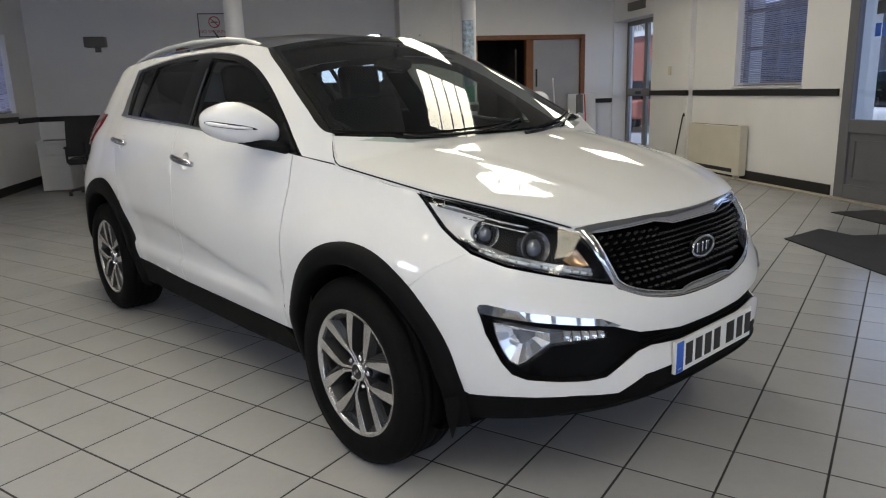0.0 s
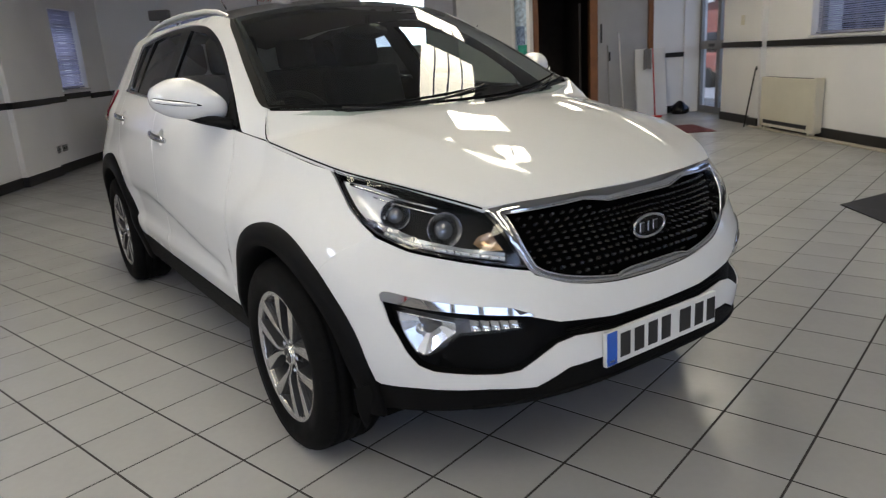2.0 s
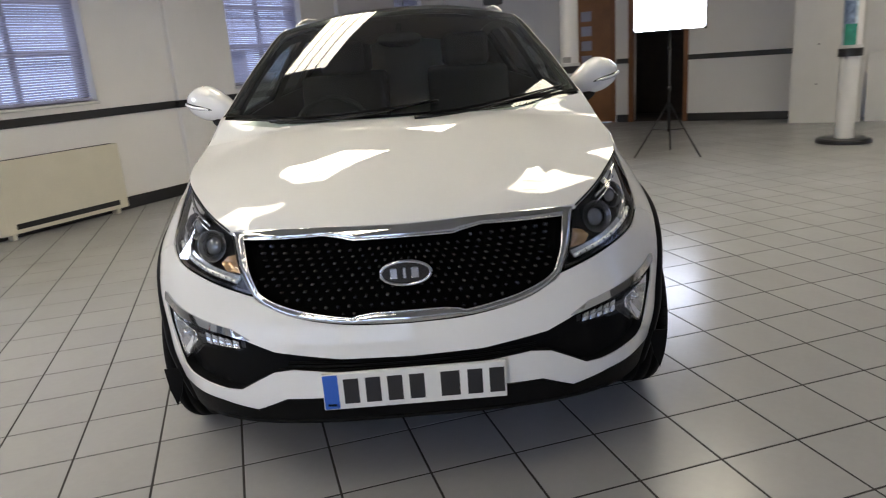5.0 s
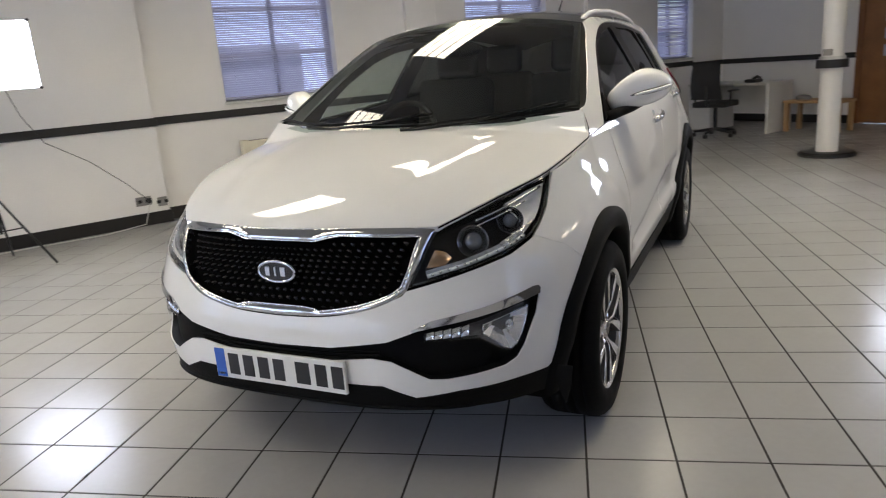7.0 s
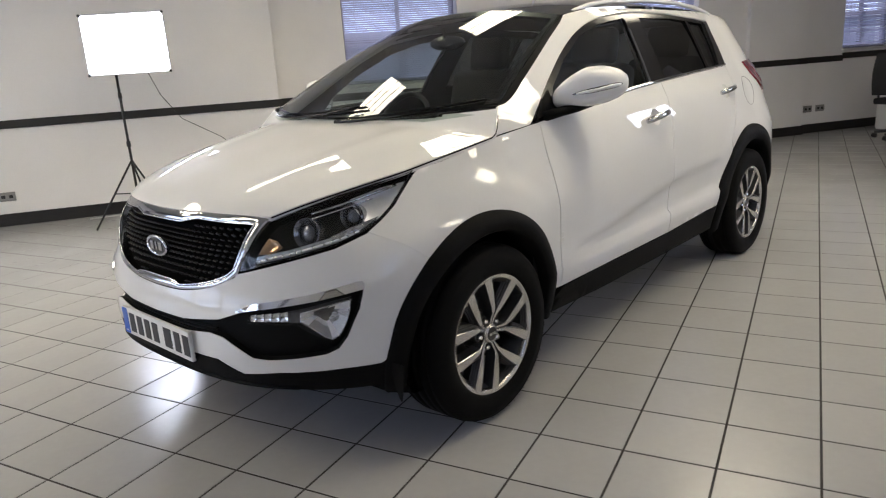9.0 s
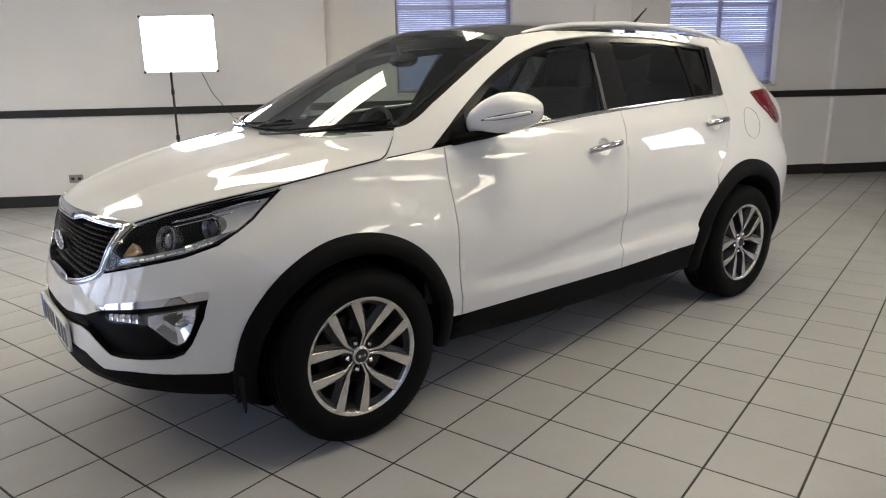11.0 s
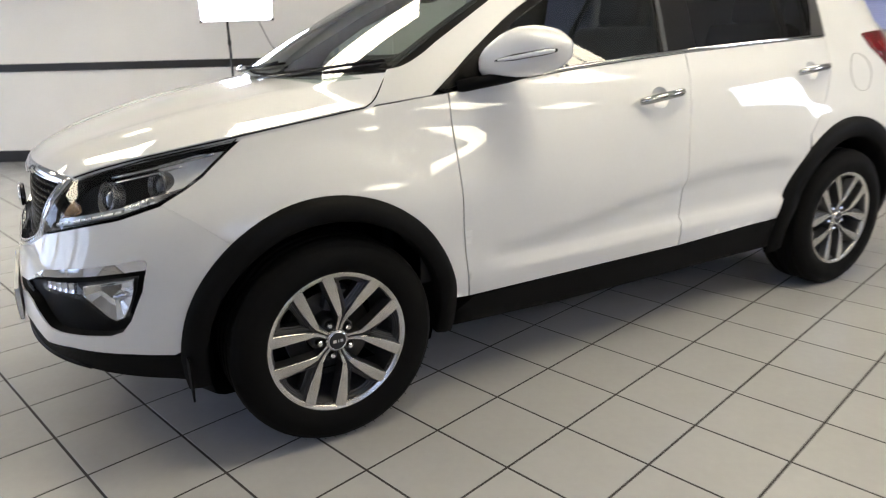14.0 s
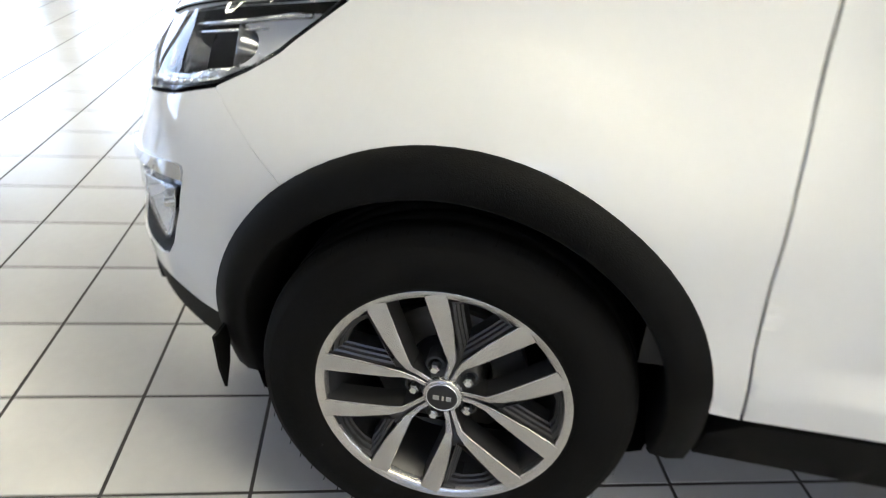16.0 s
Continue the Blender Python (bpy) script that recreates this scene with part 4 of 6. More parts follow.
    def mirror_at(th, ph, grow=1.0):
        e = lambda v, p: math.copysign(abs(v) ** p, v)
        lx = e(math.cos(ph), .72) * e(math.sin(th), .66)
        lz = e(math.sin(ph), .72) * e(math.sin(th), .66)
        ly = e(math.cos(th), .85)
        depth = .100 if lx > 0 else .070
        over, under = max(0, ly), max(0, -ly)
        tall = .088 * (1 - .34 * over ** 1.8 - .42 * under ** 1.4) if lz > 0 else .074 * (1 - .20 * over ** 2)
        return c + Vector((lx * depth - .060 * ly, k * (ly * .120 - .016 * under ** 2), lz * tall + .014 * ly - .020 * under ** 1.5)) * grow
    na, nb = 24, 20
    verts = [mirror_at(math.pi * i / na, 2 * math.pi * j / nb) for i in range(na + 1) for j in range(nb)]
    faces = []
    for i in range(na):
        for j in range(nb):
            f = (i * nb + j, i * nb + (j + 1) % nb, (i + 1) * nb + (j + 1) % nb, (i + 1) * nb + j)
            faces.append(f if k > 0 else f[::-1])
    mirror = part("door_mirror", (verts, faces), M["paint"], car, "white door mirror with an indicator strip", smooth=True)
    way = [(math.pi * (.56 - .50 * t), -.10 + .06 * t) for t in np.linspace(0, 1, 14)]
    thin = [.001, .004, .006, .0075, .008, .008, .008, .008, .008, .008, .008, .0075, .006, .004]
    strip_ = part("mirror_indicator", tube([mirror_at(th, ph, .994) for th, ph in way], [r * 1.3 for r in thin], 10), M["gloss_black"], mirror, "clear indicator strip in a dark frame", smooth=True)
    part("indicator_lens", tube([mirror_at(th, ph, 1.045) for th, ph in way[1:-1]], [r * .95 for r in thin[1:-1]], 10), M["lamp_silver"], strip_, "clear lens", smooth=True)
    glass = patch(lambda a, b: mirror_at(math.pi * (.16 + .66 * a), math.pi + (2 * b - 1) * 1.15 * k, 1.012), 10, 10)
    part("mirror_glass", glass, M["chrome"], mirror, "silvered mirror glass", smooth=True)
    part("mirror_foot", joined(tube([(.80, k * .785, 1.085), (.74, k * .82, 1.098), (.66, k * .865, 1.112), (.60, k * .90, 1.122)], [.032, .030, .028, .018], 12, flat=.7), skin(m([(.86, 1.08), (.72, 1.11), (.70, 1.19), (.78, 1.14)]), off=.002, grid=.04)), M["plastic"], mirror, "black mirror foot", smooth=True)

# tail, for the view from outside
tailg = patch(lambda a, b: (lambda y, z: Vector((XR(z) + .02 - .06 * (y / .7) ** 2, y, z)))((1 - 2 * b) * (.62 - .24 * ss(1.05, 1.5, .5 + a * .98)), .5 + a * .98), 20, 16)
part("tailgate", tailg, M["paint"], car, "white tailgate", smooth=True)
part("tailgate_window", patch(lambda a, b: (lambda y, z: Vector((XR(z) - .002 - .06 * (y / .7) ** 2, y, z)))((1 - 2 * b) * (.47 - .10 * a), 1.17 + a * .26), 8, 10), M["privacy"], car, smooth=True)
part("under_tray", joined(patch(lambda a, b: Vector((1.98 - .5 * a, (1 - 2 * b) * (.60 + .08 * a), .335 - .125 * math.sin(a * math.pi / 2))), 8, 6), patch(lambda a, b: Vector((1.98 - .5 * a, (2 * b - 1) * (.60 + .08 * a), .36)), 2, 2)), M["underbody"], car, smooth=True)
part("floor_pan", boxes((-2.0, 1.48, -.66, .66, .205, .30), (-.8, .78, -.71, .71, .225, .29)), M["underbody"], car)
part("engine_bay", boxes((1.0, 1.75, -.55, .55, .24, .80)), M["underbody"], car)
part("bulkhead", boxes((1.02, 1.06, -.70, .70, .24, 1.02)), M["underbody"], car)

for k in (1, -1):
    corner = [X(-1.86, .50), (5.3, .50), (5.3, 1.44), X(-1.80, 1.44), X(-1.86, 1.3), X(-1.95, 1.15), X(-2.0, .9)]
    part("tail_corner", skin([(k * q[0], q[1]) for q in corner], off=-.010, depth=0, grid=.05), M["paint"], car, smooth=True)

# cabin
part("dashboard", patch(lambda a, b: Vector((1.0 - .42 * a, (1 - 2 * b) * .70, 1.05 + .035 * math.sin(a * 2.6) - .30 * max(0, a - .7) / .3)), 10, 12), M["cabin"], car, "black dashboard", smooth=True)
wheel_at = Matrix.Translation((.46, -.37, 1.0)) @ Matrix.Rotation(radians(-25), 4, "Y")
sw = [(0, .185 * math.cos(t), .185 * math.sin(t)) for t in np.linspace(0, 2 * math.pi, 33)]
part("steering_wheel", moved(joined(tube(sw, .015, 8, cap=False), tube([(0.02, -.17, 0), (.03, 0, 0), (.02, .17, 0)], .022, 6), tube([(0.02, 0, -.17), (.03, 0, 0)], .02, 6)), wheel_at), M["cabin"], car, "black steering wheel", smooth=True)
def seat(x, y):
    base = boxes((x - .25, x + .27, y - .25, y + .25, .52, .70), bevel=.05, seg=3)
    st = part("seat", base, M["cloth"], car, "dark cloth seat", smooth=True)
    back = boxes((-.07, .07, -.24, .24, 0, .62), bevel=.05, seg=3)
    bmesh.ops.transform(back, matrix=Matrix.Translation((x - .26, y, .66)) @ Matrix.Rotation(radians(-16), 4, "Y"), verts=back.verts)
    part("seat_back", back, M["cloth"], st, smooth=True)
    rest = boxes((-.05, .05, -.13, .13, 0, .19), bevel=.04, seg=3)
    bmesh.ops.transform(rest, matrix=Matrix.Translation((x - .44, y, 1.265)) @ Matrix.Rotation(radians(-10), 4, "Y"), verts=rest.verts)
    part("headrest", rest, M["cloth"], st, smooth=True)
for x, y in ((.12, -.37), (.12, .37), (-.78, -.38), (-.78, .38)):
    seat(x, y)
part("rear_view_mirror", joined(moved(lathe([(-.012, .001), (-.012, 1), (.012, 1), (.012, .001)], 24), Matrix.Translation((.47, 0, 1.42)) @ Matrix.Rotation(radians(90), 4, "Z") @ Matrix.Diagonal((.11, 1, .036, 1))), tube([(.48, 0, 1.44), (.50, 0, 1.49)], .012, 6)), M["gloss_black"], car, "black rear-view mirror", smooth=True)

# wheels
RIM = .955                              # the rim's lip is 0.46 m across
def build_wheel():
    w = new("wheel")
    tyre_prof = [(-.105, .232), (-.113, .26), (-.116, .29), (-.112, .318), (-.100, .333), (-.085, .341)]
    for i, h in enumerate((-.062, -.022, .022, .062)):
        tyre_prof += [(h - .006, .3445), (h - .004, .336), (h + .004, .336), (h + .006, .3445)]
    tyre_prof += [(.085, .341), (.100, .333), (.108, .322), (.113, .318), (.1145, .30), (.116, .298), (.117, .278), (.115, .262), (.110, .25), (.106, .2405), (.098, .236), (.08, .232)]
    tyre_prof = [(h, RIM * r if r < .2406 else RIM * .2406 + (r - .2406) * (.3385 - RIM * .2406) / .1039) for h, r in tyre_prof]
    tyre = part("tyre", lathe(tyre_prof, 72), M["tyre"], w, "black road tyre", smooth=True)
    blocks = []
    for i in range(60):
        a = 2 * math.pi * i / 60
        for h0, h1, tw in ((-.104, -.070, .03), (.070, .104, -.03), (-.05, -.03, .02), (.03, .05, -.02)):
            pts = []
            for h, rr in ((h0, .338), (h1, .338)):
                for da in (-.0035, .0035):
                    t = a + da + tw * (h - h0)
                    rad_ = .3395 - (.009 if abs(h) > .09 else 0)
                    pts.append((rad_ * math.cos(t), h, rad_ * math.sin(t)))
            blocks.append((pts, [(0, 2, 3, 1)]))
    part("tread_cut", joined(*blocks), M["gap"], tyre)["kind"] = "stuff"
    part("barrel", lathe([(-.09, .20), (.02, .203), (.07, .212), (.086, .221)], 48), M["alloy_dark"], w, smooth=True)
    rim = part("rim", lathe([(.06, .2165), (.085, .2205), (.0975, .2235), (.1012, .2255), (.1018, .233), (.105, .2365), (.1055, .2405), (.102, .2425)][::-1], 72), M["alloy"], w, "machined alloy rim", smooth=True)
    # five forked spokes with machined faces and grey flanks, stepped pockets between their legs
    leg = [((.0110, .030), (.0020, .030), .080), ((.0120, .058), (.0026, .060), .084), ((.0165, .082), (.0045, .089), .0925), ((.0305, .1015), (.0127, .114), .0965), ((.0599, .142), (.034, .161), .0995), ((.0863, .1784), (.0556, .2007), .1015), ((.1035, .202), (.0715, .2265), .1018)]
    def fork(sign):
        face, flank = [], []
        for (ox, oz), (ix, iz), h in leg:
            d = Vector((ox - ix, oz - iz)).normalized() * .0016
            face += [(sign * ox, h - .0016, oz), (sign * (ox - d.x), h, oz - d.y), (sign * (ix + d.x), h, iz + d.y), (sign * ix, h - .0016, iz)]
            flank += [(sign * (ox + d.x * 2.5), h - .045, oz + d.y * 2.5), (sign * ox, h - .0016, oz), (sign * ix, h - .0016, iz), (sign * (ix - d.x * 1.5), h - .03, iz - d.y * 1.5)]
        quads = [(4 * i + j, 4 * i + j + 1, 4 * i + j + 5, 4 * i + j + 4) for i in range(len(leg) - 1) for j in range(3)]
        sides = [q for n, q in enumerate(quads) if n % 3 != 1]
        turned = (lambda f: f) if sign > 0 else (lambda f: [q[::-1] for q in f])
        return (face, turned(quads)), (flank, turned(sides))
    pocket, steps = [], []
    for sc, h in ((1.0, .0985), (.97, .094), (.86, .092), (.83, .086), (.73, .084), (.70, .078), (.60, .076), (.57, .045)):
        for x, z in ((0, .106), (.030, .158), (.058, .211), (.035, .2215), (0, .225), (-.035, .2215), (-.058, .211), (-.030, .158)):
            pocket.append((x * sc, h, .185 + (z - .185) * sc))
    for r in range(7):
        steps += [(r * 8 + i, r * 8 + (i + 1) % 8, r * 8 + 8 + (i + 1) % 8, r * 8 + 8 + i) for i in range(8)]
    throat = [(-.010, .076, .028), (.010, .076, .028), (.006, .083, .09), (-.006, .083, .09), (.016, .09, .118), (-.016, .09, .118)]
    for i in range(5):
        turn = Matrix.Rotation(radians(72 * i + 34.5 - 90), 4, "Y").inverted()
        for sign in (1, -1):
            face, flank = fork(sign)
            spoke = part("spoke", moved(face, turn), M["alloy"], rim, smooth=False)
            part("spoke_flank", moved(flank, turn), M["alloy_dark"], spoke, "grey painted flank")
        part("spoke_web", moved((pocket, steps), turn), M["alloy_dark"], rim, "grey stepped pocket")
        part("spoke_throat", moved((throat, [(0, 1, 2, 3), (3, 2, 4, 5)]), turn), M["alloy_dark"], rim)
        a = radians(72 * i + 34.5 + 36)
        o = Vector((.057 * math.cos(a), .062, .057 * math.sin(a)))
        part("wheel_nut", moved(lathe([(0, .0105), (.018, .0105), (.022, .007), (.022, .0005)], 6), Matrix.Translation(o)), M["chrome_dull"], rim)
        part("nut_seat", moved(lathe([(-.03, .02), (.004, .02), (.004, .013), (-.006, .012)], 16), Matrix.Translation(o)), M["alloy_dark"], rim, smooth=True)
    part("hub", lathe([(-.02, .075), (.05, .072), (.060, .062), (.066, .046), (.080, .0375)], 36), M["alloy_dark"], rim, smooth=True)
    part("hub_ring", lathe([(.076, .039), (.086, .037), (.0885, .0345), (.0885, .030)], 36), M["alloy"], rim, smooth=True)
    cap = part("centre_cap", lathe([(.083, .031), (.0905, .030), (.0925, .026), (.0925, .0005)], 32), M["ink"], rim, "black centre cap", smooth=False)
    part("cap_ring", lathe([(.088, .031), (.0915, .0315), (.0915, .0285), (.088, .0285)], 32), M["chrome_dull"], cap, smooth=True)
    part("cap_mark", boxes((-.018, -.008, .0924, .0932, -.005, .006), (-.004, .0, .0924, .0932, -.005, .006), (.005, .017, .0924, .0932, -.005, .006)), M["chrome"], cap)
    brake = part("brake_disc", lathe([(.0, .08), (.01, .085), (.01, .15), (-.015, .15), (-.015, .08)], 40), M["disc"], w, "grey brake disc", smooth=False)
    cal = boxes((-.05, .05, -.04, .045, .085, .165), bevel=.012)
    bmesh.ops.rotate(cal, verts=cal.verts, cent=(0, 0, 0), matrix=Matrix.Rotation(radians(-15), 3, "Y"))
    part("brake_caliper", cal, M["alloy_dark"], brake)
    part("hub_back", lathe([(-.09, .20), (-.088, .08), (-.088, .001)], 32), M["underbody"], w)
    for o in w.children_recursive:
        if o.name.startswith(("tyre", "tread_cut")):
            continue
        for v in o.data.vertices:
            v.co.x *= RIM
            v.co.z *= RIM
    return w
first = build_wheel()
first.parent = car
first.matrix_world = Matrix.Translation((FX, .80, HZ))
tagged(first, "alloy road wheel with a black tyre")
for x, k, spin in ((FX, -1, 40), (RX, 1, 12), (RX, -1, 55)):
    m = Matrix.Translation((x, k * .80, HZ)) @ (Matrix.Rotation(math.pi, 4, "Z") if k < 0 else Matrix()) @ Matrix.Rotation(radians(spin), 4, "Y")
    copy_thing(first, m)

# ---------------------------------------------------------------- the building
def wall(name, along, lo, hi, face, thick, holes, label):
    """A wall with openings through it, of blocks set end to end. holes: (from, to, bottom, top) along it."""
    cuts = sorted({lo, hi, *(h[0] for h in holes), *(h[1] for h in holes)})
    dims = []
    for a, b in zip(cuts, cuts[1:]):
        spans = [(0.0, HC)]
        for h in holes:
            if h[0] <= a and b <= h[1]:
                spans = [(0.0, h[2]), (h[3], HC)]
        for z0, z1 in spans:
            if z1 - z0 > .001:
                f0, f1 = min(face, face + thick), max(face, face + thick)
                dims.append((a, b, f0, f1, z0, z1) if along == "p" else (f0, f1, a, b, z0, z1))
    ob = part(name, boxes(*dims), M["wall"])
    ob.matrix_world = ROOM
    return tagged(ob, label, "wall", kind="structure")


S_WIN = [(-1.22, .14), (-4.54, -3.13), (-7.85, -6.95)]
N_WIN = [(-4.85, -3.52)]
WB, WT, SMALL_WT, N_WB = 1.14, 2.55, 2.28, 1.23     # sills and heads
wall("wall_south", "p", PW - .3, PE + .3, QS, -.3, [(a, b, WB, SMALL_WT if a < -7 else WT) for a, b in S_WIN], "cream painted plaster wall with tall windows")
wall("wall_north", "p", PW - .3, PE + .3, QN, .4, [(a, b, N_WB, WT) for a, b in N_WIN] + [(-8.66, -7.18, 0.0, 2.42), (-2.84, .35, 0.0, 2.5)], "cream painted plaster wall with window and glazed doors")
wall("wall_west", "q", QS, QN, PW, -.3, [(2.98, 4.98, 0.0, 2.16), (-2.12, -1.22, 0.0, 2.08), (-.92, -.06, 0.0, 2.08)], "cream painted end wall with doorways")
E_WIN = [(-3.7, -1.6), (-1.3, .8), (1.1, 3.2), (3.5, 5.2)]
wall("wall_east", "q", QS, QN, PE, .3, [(a, b, .45, 2.6) for a, b in E_WIN], "cream painted end wall with large shop windows")
ceil = part("ceiling", boxes((PW, PE, QS, QN, HC, HC + .15)), M["ceiling"])
ceil.matrix_world = ROOM
tagged(ceil, "white ceiling with lit panels", "ceiling", kind="structure")
base = part("floor", boxes((PW - .3, PE + .3, QS - .3, QN + .4, -.2, -.0014)), M["grout"])
base.matrix_world = ROOM
tagged(base, "white square floor tiles with dark joints, laid diagonally", "floor", kind="structure")
land = part("ground", boxes((-60, 60, -60, 60, -.32, -.22)), M["tarmac"])
tagged(land, "grey tarmac outside the building", "ground", kind="structure")


def run(name, pts, h0, h1, thick, mat, label):
    """A strip along walls, given as (p0, q0, p1, q1) with its thickness into the room."""
    ob = part(name, boxes(*[(min(a, c), max(a, c), min(b, d), max(b, d), h0, h1) for a, b, c, d in pts], bevel=.004, seg=1), M[mat])
    ob.matrix_world = ROOM
    return tagged(ob, label, name, kind="structure")


PIER = .13
for dims in ((.93, PE, QS, QS + PIER, 0, HC), (-2.62, -2.18, QS, QS + .06, 0, HC), (-6.25, -5.3, QS, QS + .07, 0, HC), (-6.1, -5.86, QN - .09, QN, 0, HC)):
    pier = part("wall_pier", boxes(dims, bevel=.006, seg=1), M["wall"])
    pier.matrix_world = ROOM
    tagged(pier, "cream painted pier standing out from the wall", "pier", kind="structure")
D0, D1, DT = .975, 1.055, .026
dado_s = [(PW, QS, -7.85, QS + DT), (-6.95, QS, -6.25, QS + DT), (-6.27, QS, -5.28, QS + .07 + DT), (-5.28, QS, -2.64, QS + DT), (-2.64, QS, -2.16, QS + .06 + DT), (-2.16, QS, .93, QS + DT), (.91, QS, PE, QS + PIER + DT)]
run("dado_rail", dado_s, D0, D1, DT, "black_trim", "black painted dado rail")
run("dado_rail", [(-7.85, QS, -6.95, QS + .02)], D0 + .03, D1 + .03, DT, "black_trim", "black painted dado rail")
run("dado_rail", [(PW, -4.37, PW + DT, -2.16), (PW, -1.17, PW + DT, -.97), (PW, -.01, PW + DT, 1.5), (PW, 2.78, PW + DT, 2.93), (PW, 5.04, PW + DT, QN)], D0, D1, DT, "black_trim", "black painted dado rail")
run("dado_rail", [(-7.18, QN - DT, -6.12, QN), (-6.12, QN - .09 - DT, -5.84, QN - .085), (-5.84, QN - DT, -2.9, QN), (.45, QN - DT, PE, QN)], D0 + .13, D1 + .13, DT, "black_trim", "black painted dado rail")
K1 = .125
run("baseboard", [(PW, QS, -6.25, QS + .02), (-6.27, QS, -5.28, QS + .09), (-5.28, QS, -2.64, QS + .02), (-2.64, QS, -2.16, QS + .08), (-2.16, QS, .93, QS + .02), (.91, QS, PE, QS + PIER + .02)], 0, K1, 0, "black_trim", "black painted skirting board")
run("baseboard", [(PW, -4.37, PW + .02, -2.16), (PW, -1.17, PW + .02, -.97), (PW, -.01, PW + .02, 1.5), (PW, 2.78, PW + .02, 2.93), (PW, 5.04, PW + .02, QN)], 0, K1, 0, "black_trim", "black painted skirting board")
run("baseboard", [(-7.18, QN - .02, -6.12, QN), (-6.12, QN - .11, -5.84, QN - .085), (-5.84, QN - .02, -2.9, QN), (.45, QN - .02, PE, QN)], 0, K1, 0, "black_trim", "black painted skirting board")
run("threshold", [(-6.0, QN - .16, PE - 4, QN - .05)], 0, .016, 0, "strip_wood", "pale worn timber strip along the floor")


def window(name, p0, p1, q, into, slat_tilt, label, WB=1.14, WT=2.55):
    """A steel window behind a lowered venetian blind."""
    w = thing(name, label, "window", ROOM, kind="structure")
    qo = q - into * .16
    fr = [(p0, p0 + .045), (p1 - .045, p1), ((p0 + p1) / 2 - .018, (p0 + p1) / 2 + .018)]
    n = (p1 - p0)
    bars = [(a, b, qo - .025, qo + .025, WB, WT) for a, b in fr]
    bars += [(p0 + .046, p1 - .046, qo - .024, qo + .024, z - .018, z + .018) for z in (WB + .02, WB + .48, WB + .95, WT - .02)]
    part("window_frame", boxes(*bars), M["glazing_bar"], w, "grey painted glazing bars")
    part("window_sill", boxes((p0 - .01, p1 + .01, min(q - into * .3, q + into * .03), max(q - into * .3, q + into * .03), WB - .03, WB), bevel=.004, seg=1), M["frame_white"], w)
    g = part("window_pane", boxes((p0 + .04, p1 - .04, qo - .003, qo + .003, WB, WT)), M["window"], w)
    g.visible_shadow = False
    part("blind_rail", boxes((p0 + .02, p1 - .02, q - into * .075 - .02, q - into * .075 + .02, WB + .012, WB + .032)), M["blind"], w)
    me = None
    z = WB + .05
    while z < WT:
        if me is None:
            v, f = [], []
            for i in range(4):
                t = i / 3 - .5
                x = t * .026
                v += [(p0 + .02, x * math.cos(slat_tilt), x * math.sin(slat_tilt) + .0022 * (1 - 4 * t * t)), (p1 - .02, x * math.cos(slat_tilt), x * math.sin(slat_tilt) + .0022 * (1 - 4 * t * t))]
            f = [(2 * i, 2 * i + 1, 2 * i + 3, 2 * i + 2) for i in range(3)]
            me = finish("blind_slat", [Vector(a) for a in v], f, M["blind"])
        s = new("blind_slat", me)
        s.parent = w
        s.matrix_local = Matrix.Translation((0, q - into * .075, z)) @ Matrix.Rotation(radians(random.uniform(-.04, .04)), 4, "Y")
        z += .0235
    for p in (p0 + .16, p1 - .16):
        part("blind_cord", tube([(p, q - into * .058, WB + .02), (p, q - into * .058, WT)], .0018, 4), M["blind"], w)
    return w


for i, (a, b) in enumerate(S_WIN):
    window(f"window_{i + 1}", a, b, QS, 1, radians(47), "tall window with a lowered venetian blind", WT=SMALL_WT if a < -7 else WT)
for i, (a, b) in enumerate(E_WIN):
    w = thing(f"window_{i + 5}", "large plain shop window in a grey frame", "window", ROOM, kind="structure")
    part("window_frame", boxes((PE + .1, PE + .16, a, a + .06, .45, 2.6), (PE + .1, PE + .16, b - .06, b, .45, 2.6), (PE + .1, PE + .16, a + .06, b - .06, .45, .51), (PE + .1, PE + .16, a + .06, b - .06, 2.54, 2.6)), M["alu"], w)
    g = part("window_pane", boxes((PE + .127, PE + .133, a + .06, b - .06, .51, 2.54)), M["window"], w)
    g.visible_shadow = False
    part("window_sill", boxes((PE - .03, PE + .1, a - .02, b + .02, .42, .45), bevel=.004, seg=1), M["frame_white"], w)
window("window_4", *N_WIN[0], QN, -1, radians(-30), "tall window with a half-open venetian blind", WB=N_WB)

# overcast street outside: glowing panels stand in for daylight, strength set per side
back = thing("backdrop", "glowing panels standing in for the overcast sky and street outside", "backdrop", ROOM, kind="structure")
part("sky_south", boxes((-16, 16, -12.1, -12, -.2, 7)), M["day_glow"], back)
part("sky_east", boxes((15, 15.1, -9, 10, -.2, 7)), M["day_glow_near"], back)
part("sky_north", boxes((-45, 10, 17, 17.1, -.2, 9)), M["day_glow_yard"], back)
for a, q0 in ((-13, -9), (-8.5, -9.4), (-2.6, -8.6), (1.5, -9)):
    part("shed_side", boxes((a, a + 2.6, q0, q0 + .1, .2, 1.75 if a < -5 else 1.9)), M["car_far"], back)
shop = thing("brick_building", "red brick building with a white sign across the street", "building", ROOM)
part("wall", boxes((-27.0, -18.0, 12.2, 12.5, -.2, 3.0)), M["brick"], shop)
part("fascia", boxes((-27.0, -18.2, 12.05, 12.15, 3.0, 3.7)), M["sign"], shop)
